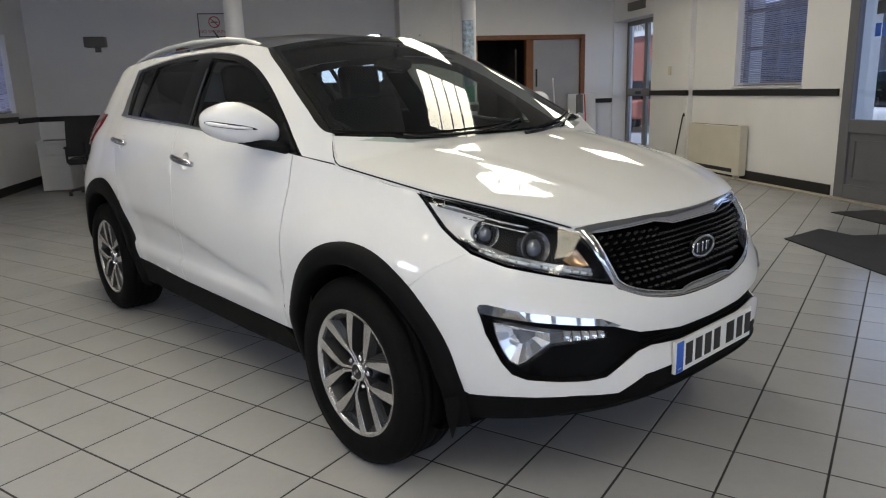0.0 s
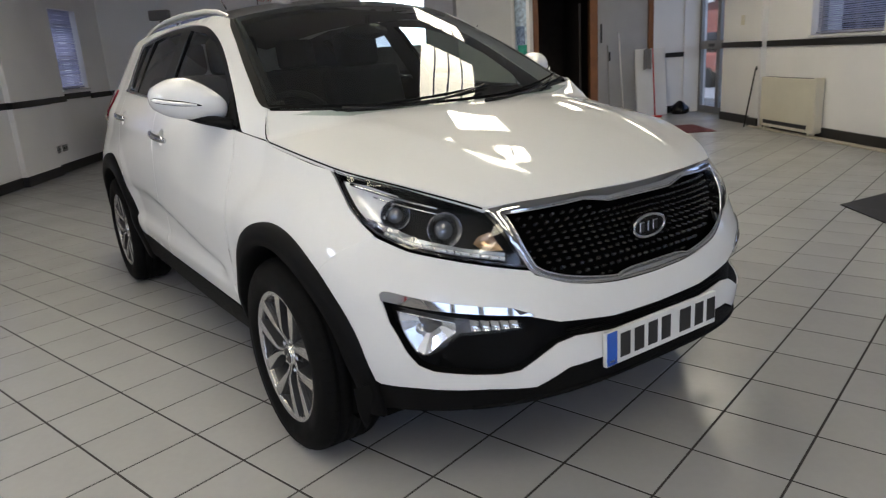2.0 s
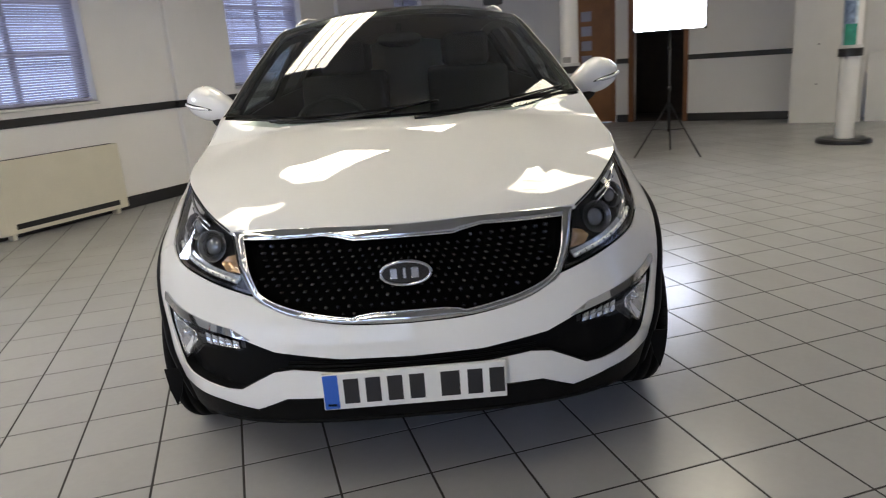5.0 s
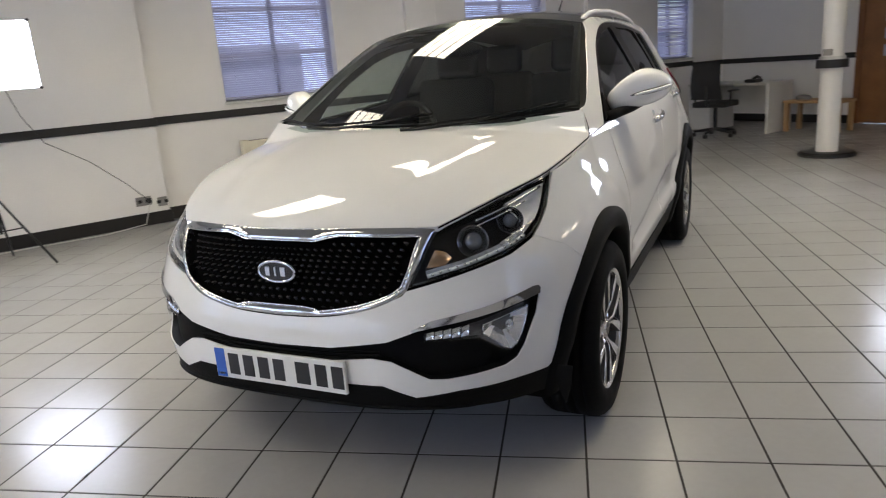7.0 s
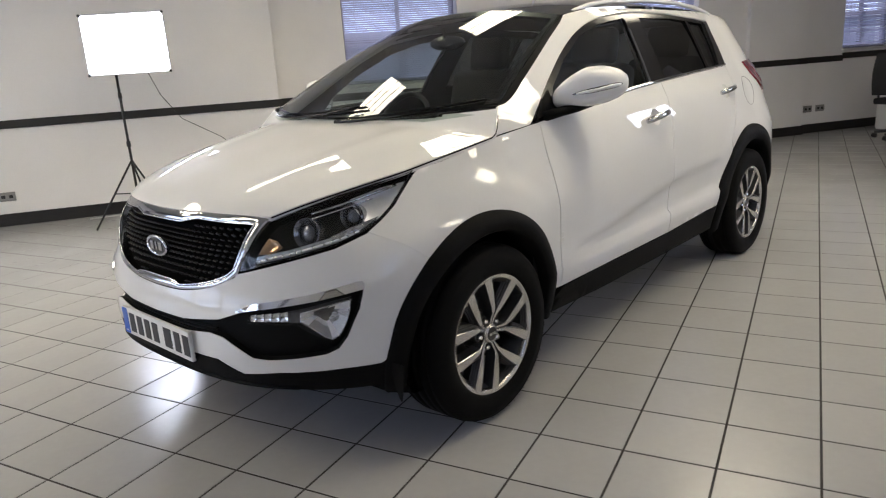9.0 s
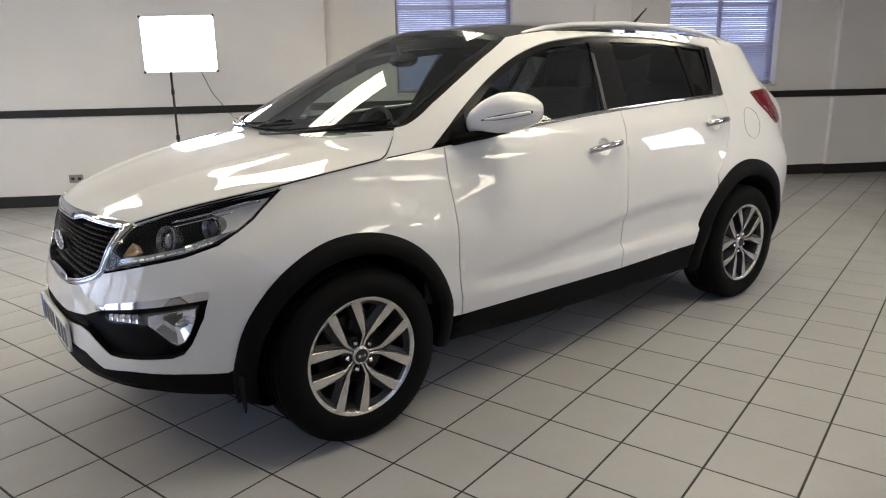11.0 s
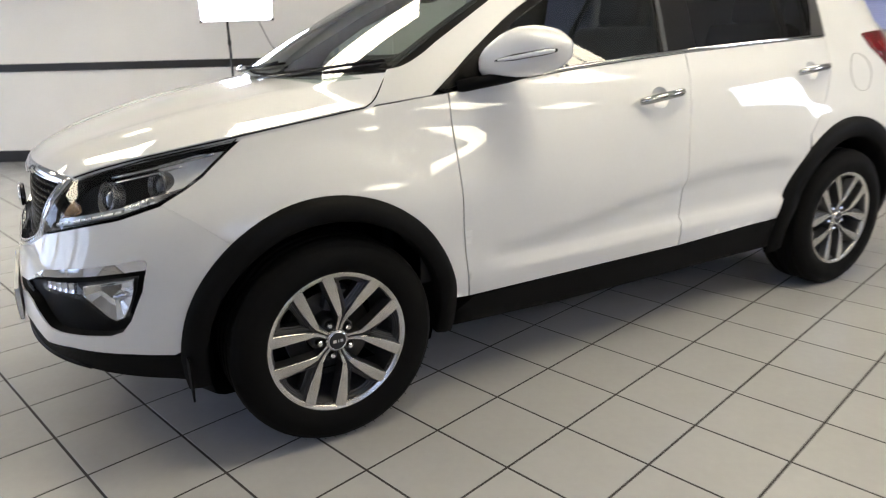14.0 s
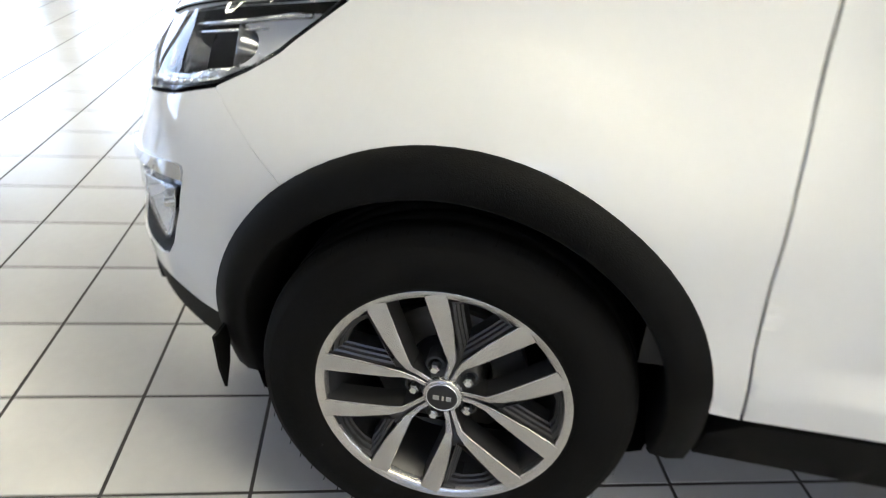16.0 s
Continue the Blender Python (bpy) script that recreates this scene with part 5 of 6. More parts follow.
for a in (-23.3, -24.6):
    win = part("window", boxes((a, a + .75, 12.1, 12.19, .9, 2.3)), M["slate"], shop)
    part("window_bar", boxes((a - .05, a, 12.06, 12.18, .85, 2.35), (a + .75, a + .80, 12.06, 12.18, .85, 2.35), (a + .35, a + .40, 12.06, 12.1, .9, 2.3), *[(a, a + .75, 12.06, 12.1, z, z + .05) for z in (.85, 1.3, 1.75, 2.3)]), M["frame_white"], win)
part("shop_door", boxes((-20.0, -19.2, 12.1, 12.19, -.2, 2.1)), M["grey_door"], shop)
part("forecourt", boxes((-27.0, -12.0, 8.2, 12.0, -.21, -.17)), M["leaf_grey"], shop, "pale paving in front of the wall")
clad = thing("clad_building", "blue-grey clad building across the yard", "building", ROOM)
part("wall", boxes((-17.4, -5.0, 14.0, 14.3, -.2, 3.6)), M["slate"], clad)
def letters(text, size, mat, parent, m, name="lettering"):
    cu = bpy.data.curves.new(name, "FONT")
    cu.body, cu.size, cu.extrude = text, size, .002
    cu.align_x = "CENTER"
    cu.materials.append(mat)
    tmp = new(name, cu)
    dg = bpy.context.evaluated_depsgraph_get()
    me = bpy.data.meshes.new_from_object(tmp.evaluated_get(dg))
    bpy.data.objects.remove(tmp)
    ob = new(name, me)
    ob.parent = parent
    ob.matrix_local = m
    return ob
part("notice", boxes((-22.4, -21.5, 12.02, 12.1, 2.45, 2.85)), M["sign"], shop)
letters("DEPARTMENT", .40, M["sign_ink"], shop, Matrix.Translation((-20.55, 12.03, 3.16)) @ Matrix.Rotation(radians(90), 4, "X"))
def far_car(p, q, mat, label):
    c = thing("parked_car", label, "car", at(p, q))
    body = boxes((-2.1, 2.1, -.85, .85, .25, .82), bevel=.12, seg=3)
    part("body", body, M[mat], c, smooth=True)
    part("cabin", boxes((-1.5, 1.1, -.72, .72, .8, 1.40), bevel=.2, seg=3), M["gloss_black"], c, smooth=True)
    for x in (-1.3, 1.3):
        for y in (-.8, .8):
            part("tyre", moved(lathe([(-.1, .001), (-.1, .31), (.1, .31), (.1, .001)], 20), Matrix.Translation((x, y, .31 - .22))), M["tyre"], c)
far_car(-4.95, 9.6, "car_far", "pale car parked outside the glazed door")
far_car(-18.0, 10.6, "brick", "dark red car parked outside the glazed door")
far_car(-11.6, 10.8, "car_far", "silver car parked outside the window")

# glazed street door in the side wall
gd = thing("door_1", "bronze aluminium glazed street door", "door", at(-.21, .17), kind="structure")
q0, q1 = QN + .10, QN + .15
part("door_frame", boxes((-8.45, -8.36, q0, q1, 0, 2.42), (-7.06, -6.97, q0, q1, 0, 2.42), (-7.77, -7.65, q0, q1, 0, 2.34), (-8.36, -7.06, q0, q1, 2.34, 2.42), (-8.36, -7.77, q0, q1, 0, .12), (-7.65, -7.06, q0, q1, 0, .12), (-8.36, -7.77, q0, q1, 1.08, 1.22), (-7.65, -7.06, q0, q1, 1.08, 1.22)), M["alu"], gd)
for a, b in ((-8.36, -7.77), (-7.65, -7.06)):
    g = part("door_pane", boxes((a, b, q0 + .02, q0 + .026, .12, 2.34)), M["window"], gd)
    g.visible_shadow = False
part("letter_plate", boxes((-8.06, -7.86, q0 - .006, q0, 1.12, 1.17)), M["stand"], gd)
part("notice", boxes((-7.5, -7.38, q0 + .012, q0 + .018, 1.30, 1.70)), M["sign"], gd)
cl = thing("door_closer", "grey box over the glazed door", "door closer", ROOM)
part("body", boxes((-8.0, -7.45, QN - .07, QN, 2.54, 2.68), bevel=.015), M["speaker"], cl)

# large grey glazed door
big = thing("door_2", "grey panelled door with a glazed top", "door", ROOM, kind="structure")
q0, q1 = QN - .02, QN + .05
part("stile", boxes((-2.84, -2.70, q0, q1, 0, 2.5), (-1.28, -1.16, q0, q1, 0, 2.5), (.22, .35, q0, q1, 0, 2.5), (-2.70, -1.28, q0, q1, .72, .86), (-1.16, .22, q0, q1, .72, .86), (-2.70, -1.28, q0, q1, 0, .16), (-1.16, .22, q0, q1, 0, .16), (-2.70, -1.28, q0, q1, 2.36, 2.5), (-1.16, .22, q0, q1, 2.36, 2.5), bevel=.004, seg=1), M["grey_door"], big)
for a, b in ((-2.70, -1.28), (-1.16, .22)):
    part("door_panel", boxes((a, b, q0 + .03, q1 - .01, .16, .72)), M["grey_door"], big)
    part("panel_moulding", boxes((a + .08, b - .08, q0 + .012, q0 + .03, .22, .235), (a + .08, b - .08, q0 + .012, q0 + .03, .63, .645), (a + .08, a + .095, q0 + .012, q0 + .03, .235, .63), (b - .095, b - .08, q0 + .012, q0 + .03, .235, .63)), M["grey_door"], big)
    g = part("door_pane", boxes((a, b, q0 + .03, q0 + .036, .86, 2.36)), M["window"], big)
    g.visible_shadow = False
for z, w, mat in ((2.18, .8, "sign_ink"), (1.92, .95, "sign_ink"), (1.70, .7, "blue")):
    for k in range(7):
        part("window_lettering", boxes((-2.5 + k * w / 7, -2.5 + (k + .72) * w / 7, q0 + .024, q0 + .029, z, z + .13)), M[mat], big)

# doors in the end wall
lobby = thing("doorway", "brown timber door frame with an opening blackened for shade and a greyed leaf", "doorway", ROOM)
part("frame", boxes((PW - .12, PW + .03, 2.90, 2.99, 0, 2.22), (PW - .12, PW + .03, 3.90, 4.04, 0, 2.14), (PW - .12, PW + .03, 4.96, 5.04, 0, 2.22), (PW - .12, PW + .03, 2.99, 4.96, 2.14, 2.22), bevel=.006, seg=1), M["wood_frame"], lobby)
part("leaf", boxes((PW - .09, PW - .04, 4.045, 4.955, .01, 2.135)), M["leaf_grey"], lobby, "flush door leaf, greyed for its shade")
part("leaf_handle", boxes((PW - .04, PW - .015, 4.10, 4.13, 1.30, 1.62), (PW - .04, PW - .01, 4.25, 4.28, .98, 1.14), bevel=.004, seg=1), M["stand"], lobby)
# Room faces and inner leaf are blackened in place of real shade.
part("inner_room", boxes((PW - 2.6, PW - 2.5, 2.2, 5.2, 0, 2.6), (PW - 2.5, PW - .3, 2.1, 2.2, 0, 2.6), (PW - 2.5, PW - .3, 4.06, 4.16, 0, 2.6), (PW - 2.5, PW - .3, 2.2, 4.06, 2.5, 2.6), (PW - 2.5, PW - .12, 2.2, 4.06, -.05, .004)), M["room_shade"], lobby)
part("inner_leaf", boxes((PW - .95, PW - .35, 3.80, 3.84, .005, 2.0)), M["room_shade"], lobby)
wd = thing("door_3", "varnished oak flush door with small square glazed slots", "door", ROOM, kind="structure")
part("door_leaf", boxes((PW - .06, PW - .01, -2.07, -1.27, .01, 2.04)), M["wood"], wd)
part("door_frame", boxes((PW - .1, PW + .02, -2.15, -2.07, 0, 2.10), (PW - .1, PW + .02, -1.27, -1.19, 0, 2.10), (PW - .1, PW + .02, -2.07, -1.27, 2.04, 2.10)), M["wood_frame"], wd)
for z in (.98, 1.22, 1.46, 1.70):
    part("door_slot", boxes((PW - .012, PW - .004, -1.78, -1.60, z, z + .16), bevel=.004, seg=1), M["blind"], wd, "small pale glazed slot")
od = thing("dark_doorway", "reddish-brown framed doorway to a room blackened for lack of light", "doorway", ROOM)
part("frame", boxes((PW - .1, PW + .02, -.97, -.90, 0, 2.14), (PW - .1, PW + .02, -.08, -.01, 0, 2.14), (PW - .1, PW + .02, -.90, -.08, 2.06, 2.14)), M["wood_frame"], od)
# Faces blackened here too, standing in for missing light.
part("inner_room", boxes((PW - 1.5, PW - 1.4, -1.2, .3, 0, 2.5), (PW - 1.4, PW - .3, -1.3, -1.2, 0, 2.5), (PW - 1.4, PW - .3, .2, .3, 0, 2.5), (PW - 1.4, PW - .3, -1.2, .2, 2.4, 2.5), (PW - 1.4, PW - .10, -1.2, .2, -.05, .004)), M["room_shade"], od)
bx = thing("boxed_casing", "white boarded casing beside the end wall", "casing", ROOM)
part("panel", boxes((PW, -8.12, 1.52, 2.42, .0, HC - .002), bevel=.004, seg=1), M["white_board"], bx)
for z in (.55, 1.1, 1.7, 2.2):
    part("screw_cap", moved(lathe([(0, .012), (.004, .010), (.005, .001)], 10), Matrix.Translation((-8.12, 1.85, z)) @ Matrix.Rotation(radians(-90), 4, "Z")), M["stand"], bx)
bd = thing("leaning_board", "white board leaning by the end wall", "board", at(-8.2, 2.62, 0))
b = boxes((-.015, .015, -.14, .14, 0, .95))
bmesh.ops.rotate(b, verts=b.verts, cent=(0, 0, 0), matrix=Matrix.Rotation(radians(-6), 3, "Y"))
part("panel", b, M["white_board"], bd)

# columns
def column(p, q, r, wide):
    c = thing("column", "round white column with a black band and a dark base ring", "column", at(p, q), "columns")
    part("shaft", lathe([(.03, r), (1.0, r), (HC - .002, r)], 36, "Z"), M["wall"], c, smooth=True)
    part("band", lathe([(.985, r + .001), (.985, wide), (1.075, wide), (1.075, r + .001)], 36, "Z"), M["black_trim"], c, "black dado band")
    part("collar", lathe([(1.075, r), (1.075, r + .018), (1.11, r + .018), (1.11, r + .001)], 36, "Z"), M["frame_white"], c)
    part("base_ring", lathe([(0, .30), (.035, .295), (.05, .27), (.05, r + .001)], 36, "Z"), M["black_trim"], c)
    return c
first_column = column(-5.62, -.95, .115, .165)
part("switch_plate", boxes((.10, .125, -.05, .05, 1.12, 1.19), bevel=.004, seg=1), M["plate_grey"], first_column, "small grey plate above the band")
column(-6.15, 2.22, .102, .128)
poster = thing("poster", "narrow glossy poster in blue and green round the column", "poster", at(-6.15, 2.22, 1.09, -20))
def on_column(a0, a1, z0, z1, r=.1035):
    return patch(lambda a, b: Vector((r * math.cos(radians(a0 + (a1 - a0) * a)), r * math.sin(radians(a0 + (a1 - a0) * a)), z0 + (z1 - z0) * b)), 12, 2)
part("sheet", on_column(-58, 46, .02, 1.15), M["poster_pale"], poster, smooth=True)
part("green_field", on_column(-30, 46, .02, .25, .1045), M["poster_green"], poster, smooth=True)
part("blue_field", on_column(-40, 30, .25, .50, .1045), M["poster_blue"], poster, smooth=True)

# heaters and fittings
def heater(p0, p1, q, into, label):
    h = thing("heater", label, "heater", ROOM)
    a, b = sorted((q + into * .03, q + into * .13))
    part("case", boxes((p0, p1, a, b, .05, .71), bevel=.012), M["cream"], h)
    f = q + into * .132
    part("top_grille", boxes(*[(p0 + .06 + k * .03, p0 + .075 + k * .03, a + .02, b - .02, .709, .713) for k in range(int((p1 - p0 - .12) / .03))]), M["stand"], h)
    part("end_cap", boxes((p1 - .07, p1 + .004, a - .002, b + .008, .06, .72), bevel=.01), M["cream"], h)
    part("outlet", boxes((p0 + .1, p1 - .15, min(f, f - into * .004), max(f, f - into * .004), .09, .14)), M["stand"], h)
    c0, c1 = (q, a) if into > 0 else (b, q)
    for u0, u1, v0, v1, z0, z1 in ((p0 + .1, p0 + .16, c0, c1, .2, .5), (p1 - .2, p1 - .14, c0, c1, .2, .5), (p0 + .1, p0 + .14, a + .01, b - .01, 0, .05), (p1 - .14, p1 - .1, a + .01, b - .01, 0, .05)):
        part("bracket", boxes((u0, u1, v0, v1, z0, z1)), M["cream"], h)
heater(-5.72, -4.44, QN, -1, "cream storage heater against the wall")
heater(-1.25, .07, QS, 1, "cream storage heater under the window")
def socket(p, q, z, into, label, wide=.15):
    s = thing("socket", label, "socket", ROOM)
    a, b = sorted((q, q + into * .012))
    part("plate", boxes((p - wide / 2, p + wide / 2, a, b, z - .045, z + .045), bevel=.003, seg=1), M["plate_grey"], s)
    for d in (-.035, .035):
        part("outlet", boxes((p + d - .018, p + d + .018, min(a, b + into * .002), max(b, b + into * .002), z - .016, z + .016)), M["stand"], s)
    return s
sk = socket(1.17, QS + PIER, .25, 1, "grey double socket with a black plug")
part("plug", boxes((1.10, 1.14, QS + PIER + .012, QS + PIER + .06, .23, .28), bevel=.006), M["stand"], sk)
socket(.99, QS + PIER, .22, 1, "small grey data outlet plate", .09)
socket(-6.62, QS, .34, 1, "grey metal double wall socket", .15)
socket(-6.40, QS, .34, 1, "grey metal double wall socket", .15)
socket(3.75, QS + PIER, .30, 1, "grey metal double wall socket")
sw = thing("light_switch", "cream light switch by the street door", "switch", ROOM)
part("plate", boxes((-6.62, -6.53, QN - .012, QN, 1.42, 1.56), bevel=.003, seg=1), M["cream"], sw)
cord = thing("walking_stick", "black stick propped against the wall", "stick", ROOM)
part("shaft", tube([(-5.98, QN - .22, .0), (-5.92, QN - .12, .80), (-5.9, QN - .115, .84), (-5.88, QN - .12, .80)], .011, 6), M["stand"], cord, smooth=True)
no = thing("notice", "white no smoking notice on the end wall", "sign", ROOM)
part("panel", boxes((PW + .002, PW + .012, -1.76, -1.26, 2.26, 2.64)), M["sign"], no)
part("border", boxes((PW + .012, PW + .014, -1.76, -1.26, 2.625, 2.64), (PW + .012, PW + .014, -1.76, -1.26, 2.26, 2.275), (PW + .012, PW + .014, -1.76, -1.745, 2.275, 2.625), (PW + .012, PW + .014, -1.275, -1.26, 2.275, 2.625)), M["sign_ink"], no)
part("ring", tube([(PW + .014, -1.5 + .085 * math.cos(t), 2.50 + .085 * math.sin(t)) for t in np.linspace(0, 2 * math.pi, 25)], .009, 6, cap=False), M["red"], no)
part("stroke", tube([(PW + .015, -1.5 - .06, 2.56), (PW + .015, -1.5 + .06, 2.44)], .008, 6), M["red"], no)
part("cigarette", boxes((PW + .012, PW + .015, -1.555, -1.445, 2.492, 2.508)), M["sign_ink"], no)
letters("NO SMOKING", .075, M["red"], no, Matrix.Translation((PW + .0125, -1.51, 2.325)) @ Matrix.Rotation(radians(90), 4, "Z") @ Matrix.Rotation(radians(90), 4, "X"))
sp = thing("loudspeaker", "small grey wall loudspeaker on a bracket", "loudspeaker", ROOM)
part("case", boxes((PW + .06, PW + .22, -3.50, -3.18, 2.12, 2.28), bevel=.02), M["speaker"], sp)
part("bracket", boxes((PW, PW + .06, -3.38, -3.30, 2.05, 2.2)), M["speaker"], sp)

# desk corner
desk = thing("desk", "white desk with a drawer pedestal", "desk", at(-7.5, -3.295))
part("top", boxes((-.33, .33, -.685, .685, .70, .735), bevel=.003, seg=1), M["desk_white"], desk)
part("leg_panel", boxes((-.31, .31, .64, .685, 0, .70)), M["desk_white"], desk)
ped = part("pedestal", boxes((-.31, .29, -.68, -.275, .02, .70)), M["desk_white"], desk)
for z0, z1 in ((.04, .36), (.37, .53), (.54, .69)):
    part("drawer_front", boxes((.29, .308, -.675, -.28, z0, z1), bevel=.002, seg=1), M["desk_white"], ped)
part("back_panel", boxes((-.31, -.29, -.275, .64, .25, .70)), M["desk_white"], desk)
ph = thing("telephone", "black desk telephone on the desk", "telephone", at(-7.3, -2.93, .735))
part("base", boxes((-.1, .1, -.09, .09, 0, .05), bevel=.012), M["stand"], ph)
part("handset", tube([(-.09, .05, .06), (0, .05, .085), (.09, .05, .06)], .022, 8), M["stand"], ph, smooth=True)
pp = thing("papers", "dark papers lying on the desk", "papers", at(-7.38, -3.76, .735, 12))
part("sheet", boxes((-.12, .12, -.16, .16, 0, .012)), M["speaker"], pp)
chair = thing("office_chair", "black mesh office chair on castors", "office chair", at(-6.7, -3.15, 0, 8))
part("seat", boxes((-.24, .24, -.25, .25, .44, .52), bevel=.03, seg=3), M["mesh_cloth"], chair, smooth=True)
back_v = patch(lambda a, b: Vector((.24 + .05 * math.sin(a * 3) + .03 * (2 * b - 1) ** 2, (b - .5) * (.46 - .06 * a), .56 + a * .52)), 8, 8)
part("backrest", joined(back_v, ([v + Vector((.025, 0, 0)) for v in back_v[0]], [f[::-1] for f in back_v[1]])), M["mesh_cloth"], chair, smooth=True)
part("back_bar", tube([(.20, 0, .46), (.30, 0, .50), (.31, 0, .75)], .022, 8), M["stand"], chair, smooth=True)
part("gas_post", tube([(0, 0, .10), (0, 0, .44)], .028, 10), M["stand"], chair, smooth=True)
for k in range(5):
    a = 2 * math.pi * k / 5
    leg = part("leg", tube([(0, 0, .11), (.30 * math.cos(a), .30 * math.sin(a), .075)], [.028, .018], 8), M["stand"], chair, smooth=True)
    part("castor", moved(lathe([(-.022, .001), (-.022, .03), (.022, .03), (.022, .001)], 14), Matrix.Translation((.30 * math.cos(a), .30 * math.sin(a), .03))), M["stand"], leg)
for y in (-.27, .27):
    part("armrest", joined(tube([(.1, y, .46), (.1, y, .66)], .016, 6), tube([(-.14, y, .67), (.16, y, .67)], .024, 6, flat=.6)), M["stand"], chair, smooth=True)
bench = thing("low_table", "pale pine low table by the end wall", "table", at(-7.7, -2.15))
part("tabletop", boxes((-.22, .22, -.42, .42, .41, .45), bevel=.004, seg=1), M["pine"], bench)
for x in (-.18, .18):
    for y in (-.37, .37):
        part("leg", boxes((x - .03, x + .03, y - .03, y + .03, 0, .41)), M["pine"], bench)
bn = thing("bundle", "small dark bundle on the low table", "bundle", at(-7.7, -2.38, .45))
part("cloth", moved(lathe([(0, .09), (.03, .1), (.06, .07), (.07, .001)], 14, "Z"), Matrix.Diagonal((.8, 1.2, 1, 1))), M["speaker"], bn, smooth=True)

# cleaning things by the doorway
def leaning(name, label, cat, p, q, h, lean_p, mat, r=.013, head=None, head_mat="plate_grey"):
    t = thing(name, label, cat, ROOM)
    part("handle", tube([(p + lean_p, q, .03), (p, q + .02, h)], r, 8), M[mat], t, smooth=True)
    if head:
        part("head", boxes((p + lean_p - head[0] / 2, p + lean_p + head[0] / 2, q - head[1] / 2, q + head[1] / 2, 0, head[2]), bevel=.01), M[head_mat], t)
leaning("broom", "broom with a pale handle", "broom", PW + .06, 4.38, 1.45, .35, "sign", .014, (.10, .50, .06), "sign")
leaning("squeegee", "grey metal pole leaning by the door", "pole", PW + .06, 4.18, 1.25, .2, "plate_grey", .011, (.08, .4, .04), "stand")
leaning("mop", "mop with a red handle and grey head", "mop", -8.34, 4.88, 1.15, .22, "red", .012, (.1, .22, .03), "red")
wb = thing("white_panel", "white panel leaning in the corner", "panel", at(-8.45, 4.95, 0))
b = boxes((-.02, .02, -.27, .27, 0, 1.16), bevel=.002, seg=1)
bmesh.ops.rotate(b, verts=b.verts, cent=(0, 0, 0), matrix=Matrix.Rotation(radians(-8), 3, "Y"))
part("board", b, M["white_board"], wb)
rag = thing("cleaning_cloth", "grey cloth hung over the panel", "cloth", at(-8.5, 4.86, 1.02))
part("cloth", patch(lambda a, b: Vector((.03 + .012 * math.sin(b * 9) , (b - .5) * .14, .14 - a * .34 - .05 * abs(b - .5))), 8, 8), M["speaker"], rag, smooth=True)
bagk = thing("bin_bag", "black bin bag by the street door", "bag", at(-8.42, 5.44, 0))
bag = lathe([(0, .13), (.03, .16), (.10, .15), (.17, .09), (.22, .03), (.23, .001)], 22, "Z")
part("bag", ([Vector(v) + .035 * Vector((noise.noise(Vector(v) * 14), noise.noise(Vector(v) * 14 + Vector((9, 0, 0))), 0)) for v in bag[0]], bag[1]), M["gloss_black"], bagk, smooth=True)
def mat_on_floor(label, mat, pts, h=.008):
    v, f = filled(pts, (), .4)
    low = [Vector((p.x, p.y, .0005)) for p in v]
    top = [Vector((p.x, p.y, h)) for p in v]
    n = len(v)
    rim = fine(list(pts))
    k = len(rim)
    sides = [(i, (i + 1) % k, n + (i + 1) % k, n + i) for i in range(k)]
    m = thing("door_mat", label, "mat", ROOM)
    part("mat_surface", (low + top, [tuple(i + n for i in t) for t in f] + sides), M[mat], m)
mat_on_floor("dark red mat at the street door", "mat_red", [(-6.75, 4.42), (-5.80, 4.36), (-5.72, 4.86), (-6.68, 4.93)])
mat_on_floor("dark grey entrance mat", "mat_grey", [(-1.10, 3.66), (2.6, 3.25), (2.8, 4.55), (-.95, 4.62), (-1.02, 4.25), (-1.35, 4.2)])
mat_on_floor("dark grey runner along the glazed door", "mat_grey", [(-2.0, 4.86), (3.2, 4.75), (3.25, 5.30), (-1.95, 5.34)])
ex = thing("fire_extinguisher", "red fire extinguisher standing by the wall", "extinguisher", at(6.45, QS + PIER + .14))
part("cylinder", lathe([(0, .001), (0, .07), (.02, .078), (.36, .078), (.42, .06), (.45, .028), (.46, .001)], 24, "Z"), M["red"], ex, "red enamelled cylinder", smooth=True)
part("valve", boxes((-.02, .02, -.02, .02, .455, .50), (-.015, .09, -.012, .012, .495, .51)), M["stand"], ex)
part("hose", tube([(0.02, .0, .48), (.09, .02, .46), (.095, .02, .2), (.09, .02, .12)], .011, 8), M["stand"], ex, smooth=True)
gd2 = thing("door_4", "grey flush door in the wall", "door", ROOM, kind="structure")
part("door_leaf", boxes((7.6, 8.5, QS + PIER, QS + PIER + .03, 0, 2.05), bevel=.004, seg=1), M["grey_door"], gd2)

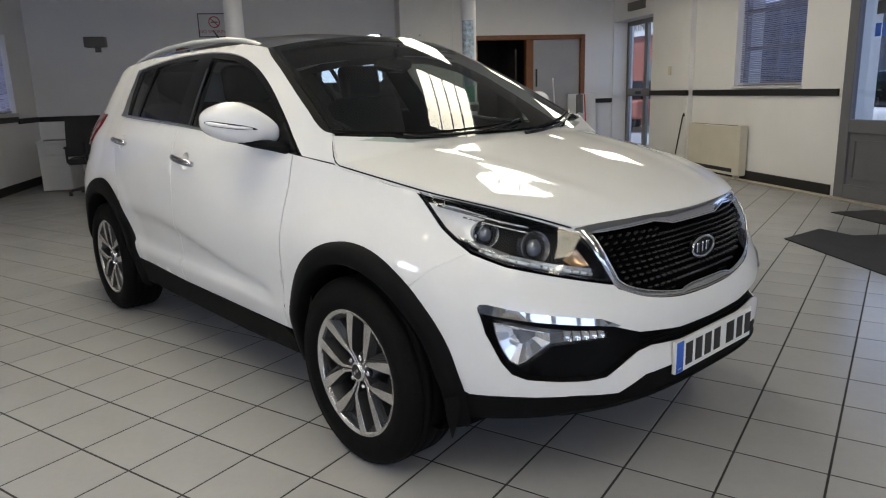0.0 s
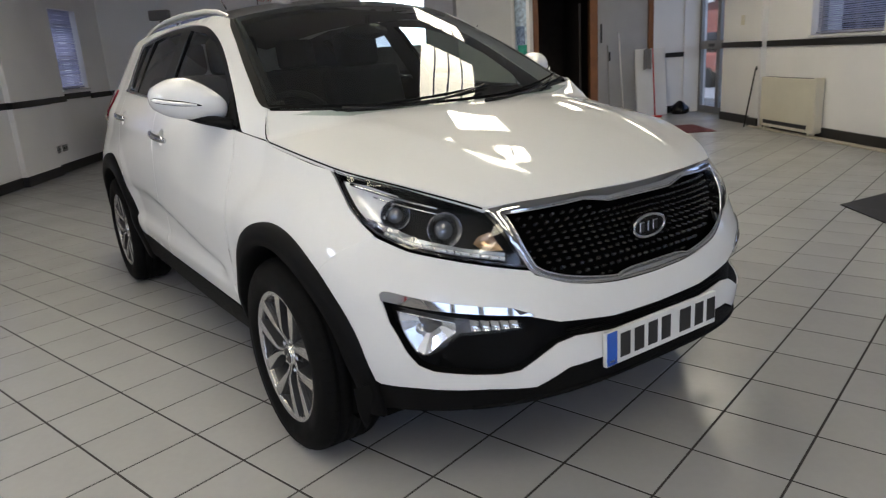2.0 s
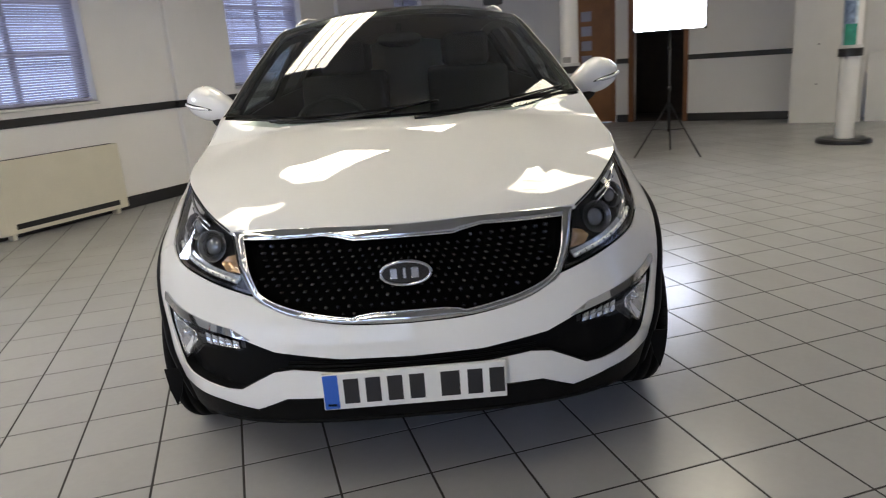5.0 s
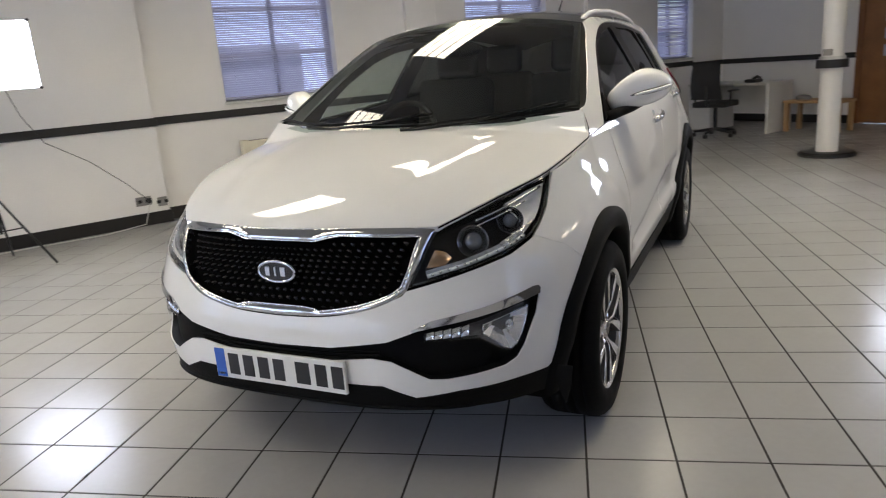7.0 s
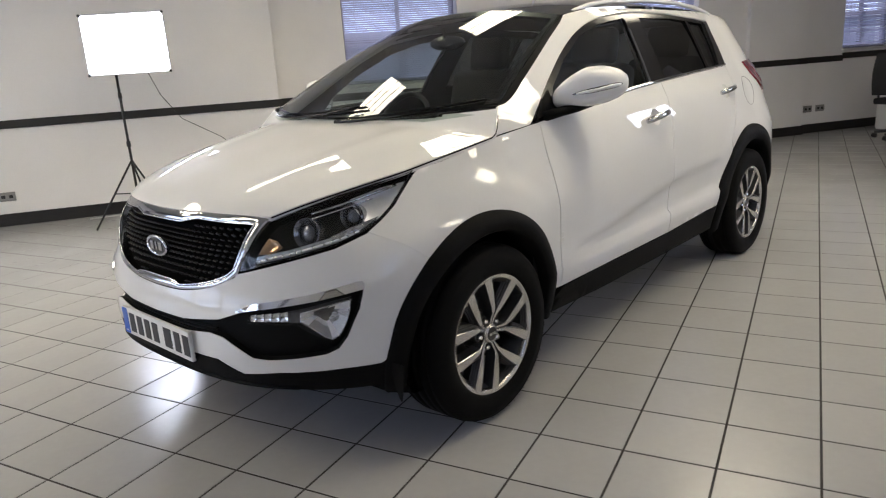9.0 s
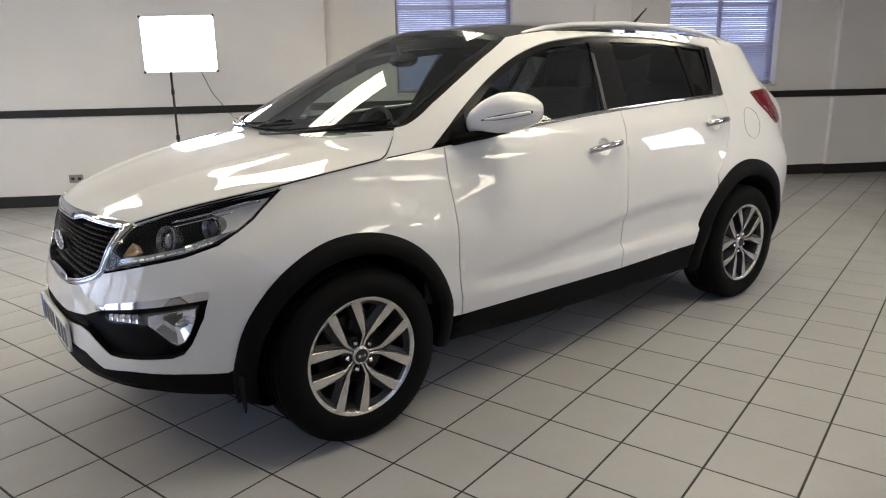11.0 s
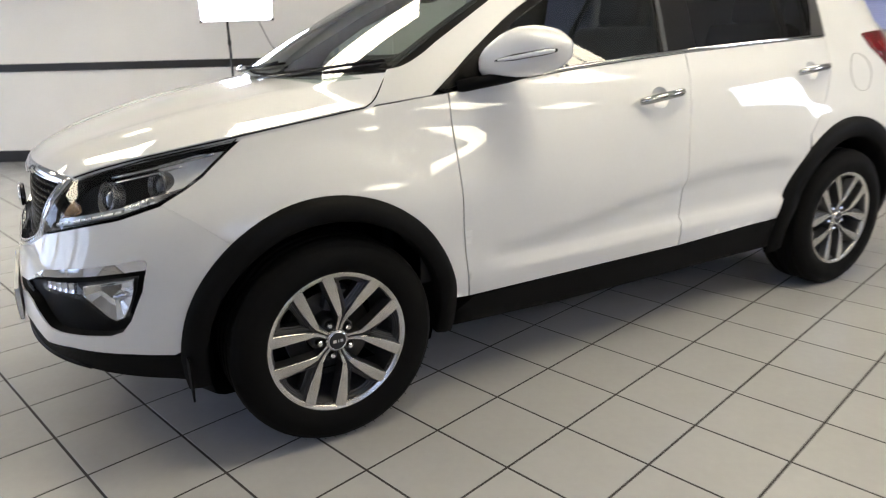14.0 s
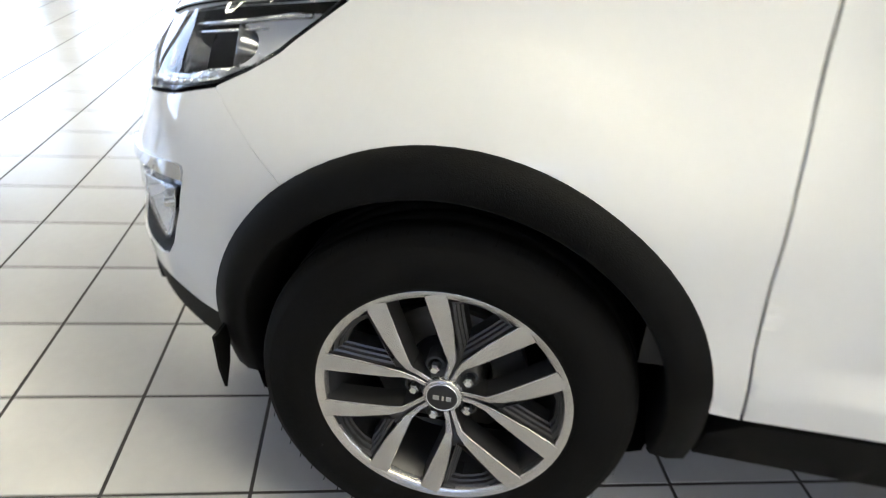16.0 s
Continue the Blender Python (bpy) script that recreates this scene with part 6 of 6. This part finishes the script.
# studio lamps on stands
def softbox(p, q, turn, z0, w, h, tilt, label, lit="softbox", dx=0.0):
    s = thing("softbox_lamp", label, "studio lamp", at(p, q, 0, turn), "studio lamps")
    zc = z0 + h / 2
    part("pole", joined(tube([(dx, 0, .28), (dx, 0, z0 + .10)], .0125, 8), tube([(dx, 0, .75), (dx, 0, .80)], .02, 8), tube([(dx, 0, 1.2), (dx, 0, 1.25)], .018, 8), tube([(dx, 0, z0 + .09), (dx * .4, -.03, zc), (0, -.08, zc)], .016, 8)), M["stand"], s, smooth=True)
    for k in range(3):
        a = radians(120 * k + 30)
        part("leg", joined(tube([(dx, 0, .62), (dx + .42 * math.cos(a), .42 * math.sin(a), .012)], .0095, 6), tube([(dx, 0, .30), (dx + .20 * math.cos(a), .20 * math.sin(a), .325)], .006, 6)), M["stand"], s, smooth=True)
    t = Matrix.Translation((0, 0, zc)) @ Matrix.Rotation(radians(tilt), 4, "X")
    face = patch(lambda a, b: Vector(((b - .5) * w, .16 + .012 * (1 - (2 * a - 1) ** 2) * (1 - (2 * b - 1) ** 2), (a - .5) * h)), 8, 10)
    head = part("diffuser", moved(face, t), M[lit], s, "glowing white diffuser", smooth=True)
    sides = [Vector(c) for c in ((-w / 2, .158, -h / 2), (w / 2, .158, -h / 2), (w / 2, .158, h / 2), (-w / 2, .158, h / 2), (-.06, -.12, -.06), (.06, -.12, -.06), (.06, -.12, .06), (-.06, -.12, .06))]
    part("hood", moved((sides, [(0, 1, 5, 4), (1, 2, 6, 5), (2, 3, 7, 6), (3, 0, 4, 7), (4, 5, 6, 7)]), t), M["stand"], s, "black fabric hood")
    for x in (-1, 1):
        for zz in (-1, 1):
            part("corner_tab", moved(tube([(x * w / 2 * .97, .165, zz * h / 2 * .97), (x * w / 2 * 1.03, .16, zz * h / 2 * 1.03)], .012, 6), t), M["stand"], s)
    return s
softbox(2.27, -3.50, -8, 1.42, .70, .51, 0, "lit softbox lamp on a black tripod", dx=.17)
softbox(SOFT2[0], SOFT2[1], SOFT2[2], SOFT2[3], .75, .55, 0, "lit softbox lamp on a black tripod near the end wall", "softbox_dim")
cab = thing("lamp_cable", "thin dark cable from the lamp to the socket", "cable", ROOM)
part("cable", tube([(2.2, -3.62, 1.50), (2.1, -3.75, 1.2), (1.95, -3.95, .95), (1.6, -4.15, .72), (1.3, -4.2, .45), (1.14, -4.22, .27)], .0035, 6), M["cable"], cab, smooth=True)
cab2 = thing("floor_cable", "pale cable trailing along the skirting", "cable", ROOM)
part("cable", tube([(1.12, -4.23, .22), (1.2, -4.18, .03), (1.6, -4.12, .008), (2.3, -4.15, .008), (3.0, -4.08, .008)], .005, 6), M["cable_white"], cab2, smooth=True)

# ceiling lights: recessed panels in three rows, those at both ends added as fill
for p, q in PANELS:
    c = thing("ceiling_light", "lit recessed fluorescent ceiling panel, itself unseen", "ceiling light", at(p, q, HC), "ceiling panels")
    part("rim", boxes((-.62, -.60, -.32, .32, -.02, 0), (.60, .62, -.32, .32, -.02, 0), (-.60, .60, -.32, -.30, -.02, 0), (-.60, .60, .30, .32, -.02, 0)), M["frame_white"], c)
    part("louvre", boxes(*[(-.60, .60, y - .008, y + .008, -.02, -.003) for y in (-.15, 0, .15)]), M["frame_white"], c)
    for y in (-.225, -.075, .075, .225):
        part("diffuser", boxes((-.60, .60, y - .067, y + .067, -.012, -.004)), M["tube"], c, "glowing prismatic diffuser")

# floor tiles, laid askew to the walls
TP, TW, CH = .3012, .2942, .0016
turn = Matrix.Translation((.3880, 1.1664, 0)) @ Matrix.Rotation(radians(14.78), 4, "Z")
def tile_shape():
    a, b = TW / 2, TW / 2 - CH
    v = [(sx * a, sy * a, z) for z in (-.008, -.0016) for sx, sy in ((-1, -1), (1, -1), (1, 1), (-1, 1))] + [(sx * b, sy * b, 0) for sx, sy in ((-1, -1), (1, -1), (1, 1), (-1, 1))]
    f = [(i, (i + 1) % 4, 4 + (i + 1) % 4, 4 + i) for i in range(4)] + [(4 + i, 4 + (i + 1) % 4, 8 + (i + 1) % 4, 8 + i) for i in range(4)] + [(8, 9, 10, 11)]
    return [Vector(p) for p in v], f
tv, tf = tile_shape()
tile_mesh = finish("tile", tv, tf, M["tile"], False)
inv = ROOM.inverted()
rest_v, rest_f, cells = [], [], []
for i in range(-45, 46):
    for j in range(-45, 46):
        c = turn @ Vector(((i + .5) * TP, (j + .5) * TP, 0))
        r = inv @ c
        if PW - .2 < r.x < PE + .2 and QS - .2 < r.y < QN + .3:
            cells.append((math.dist(c.xy, (1.7, .35)), i, j))
cells.sort()
for n, (_, i, j) in enumerate(cells):
    m = turn @ Matrix.Translation(((i + .5) * TP, (j + .5) * TP, random.uniform(-.0004, .0))) @ Matrix.Rotation(radians(random.uniform(-.04, .04)), 4, "Z")
    if n < 300:
        t = new("tile", tile_mesh)
        t.parent = base
        t.matrix_parent_inverse = base.matrix_world.inverted()
        t.matrix_basis = m
    else:
        k = len(rest_v)
        rest_v += [m @ p for p in tv]
        rest_f += [tuple(q + k for q in f) for f in tf]
far = part("floor_tiling", (rest_v, rest_f), M["tile"], base)
far.matrix_parent_inverse = base.matrix_world.inverted()
tagged(far, kind="stuff")
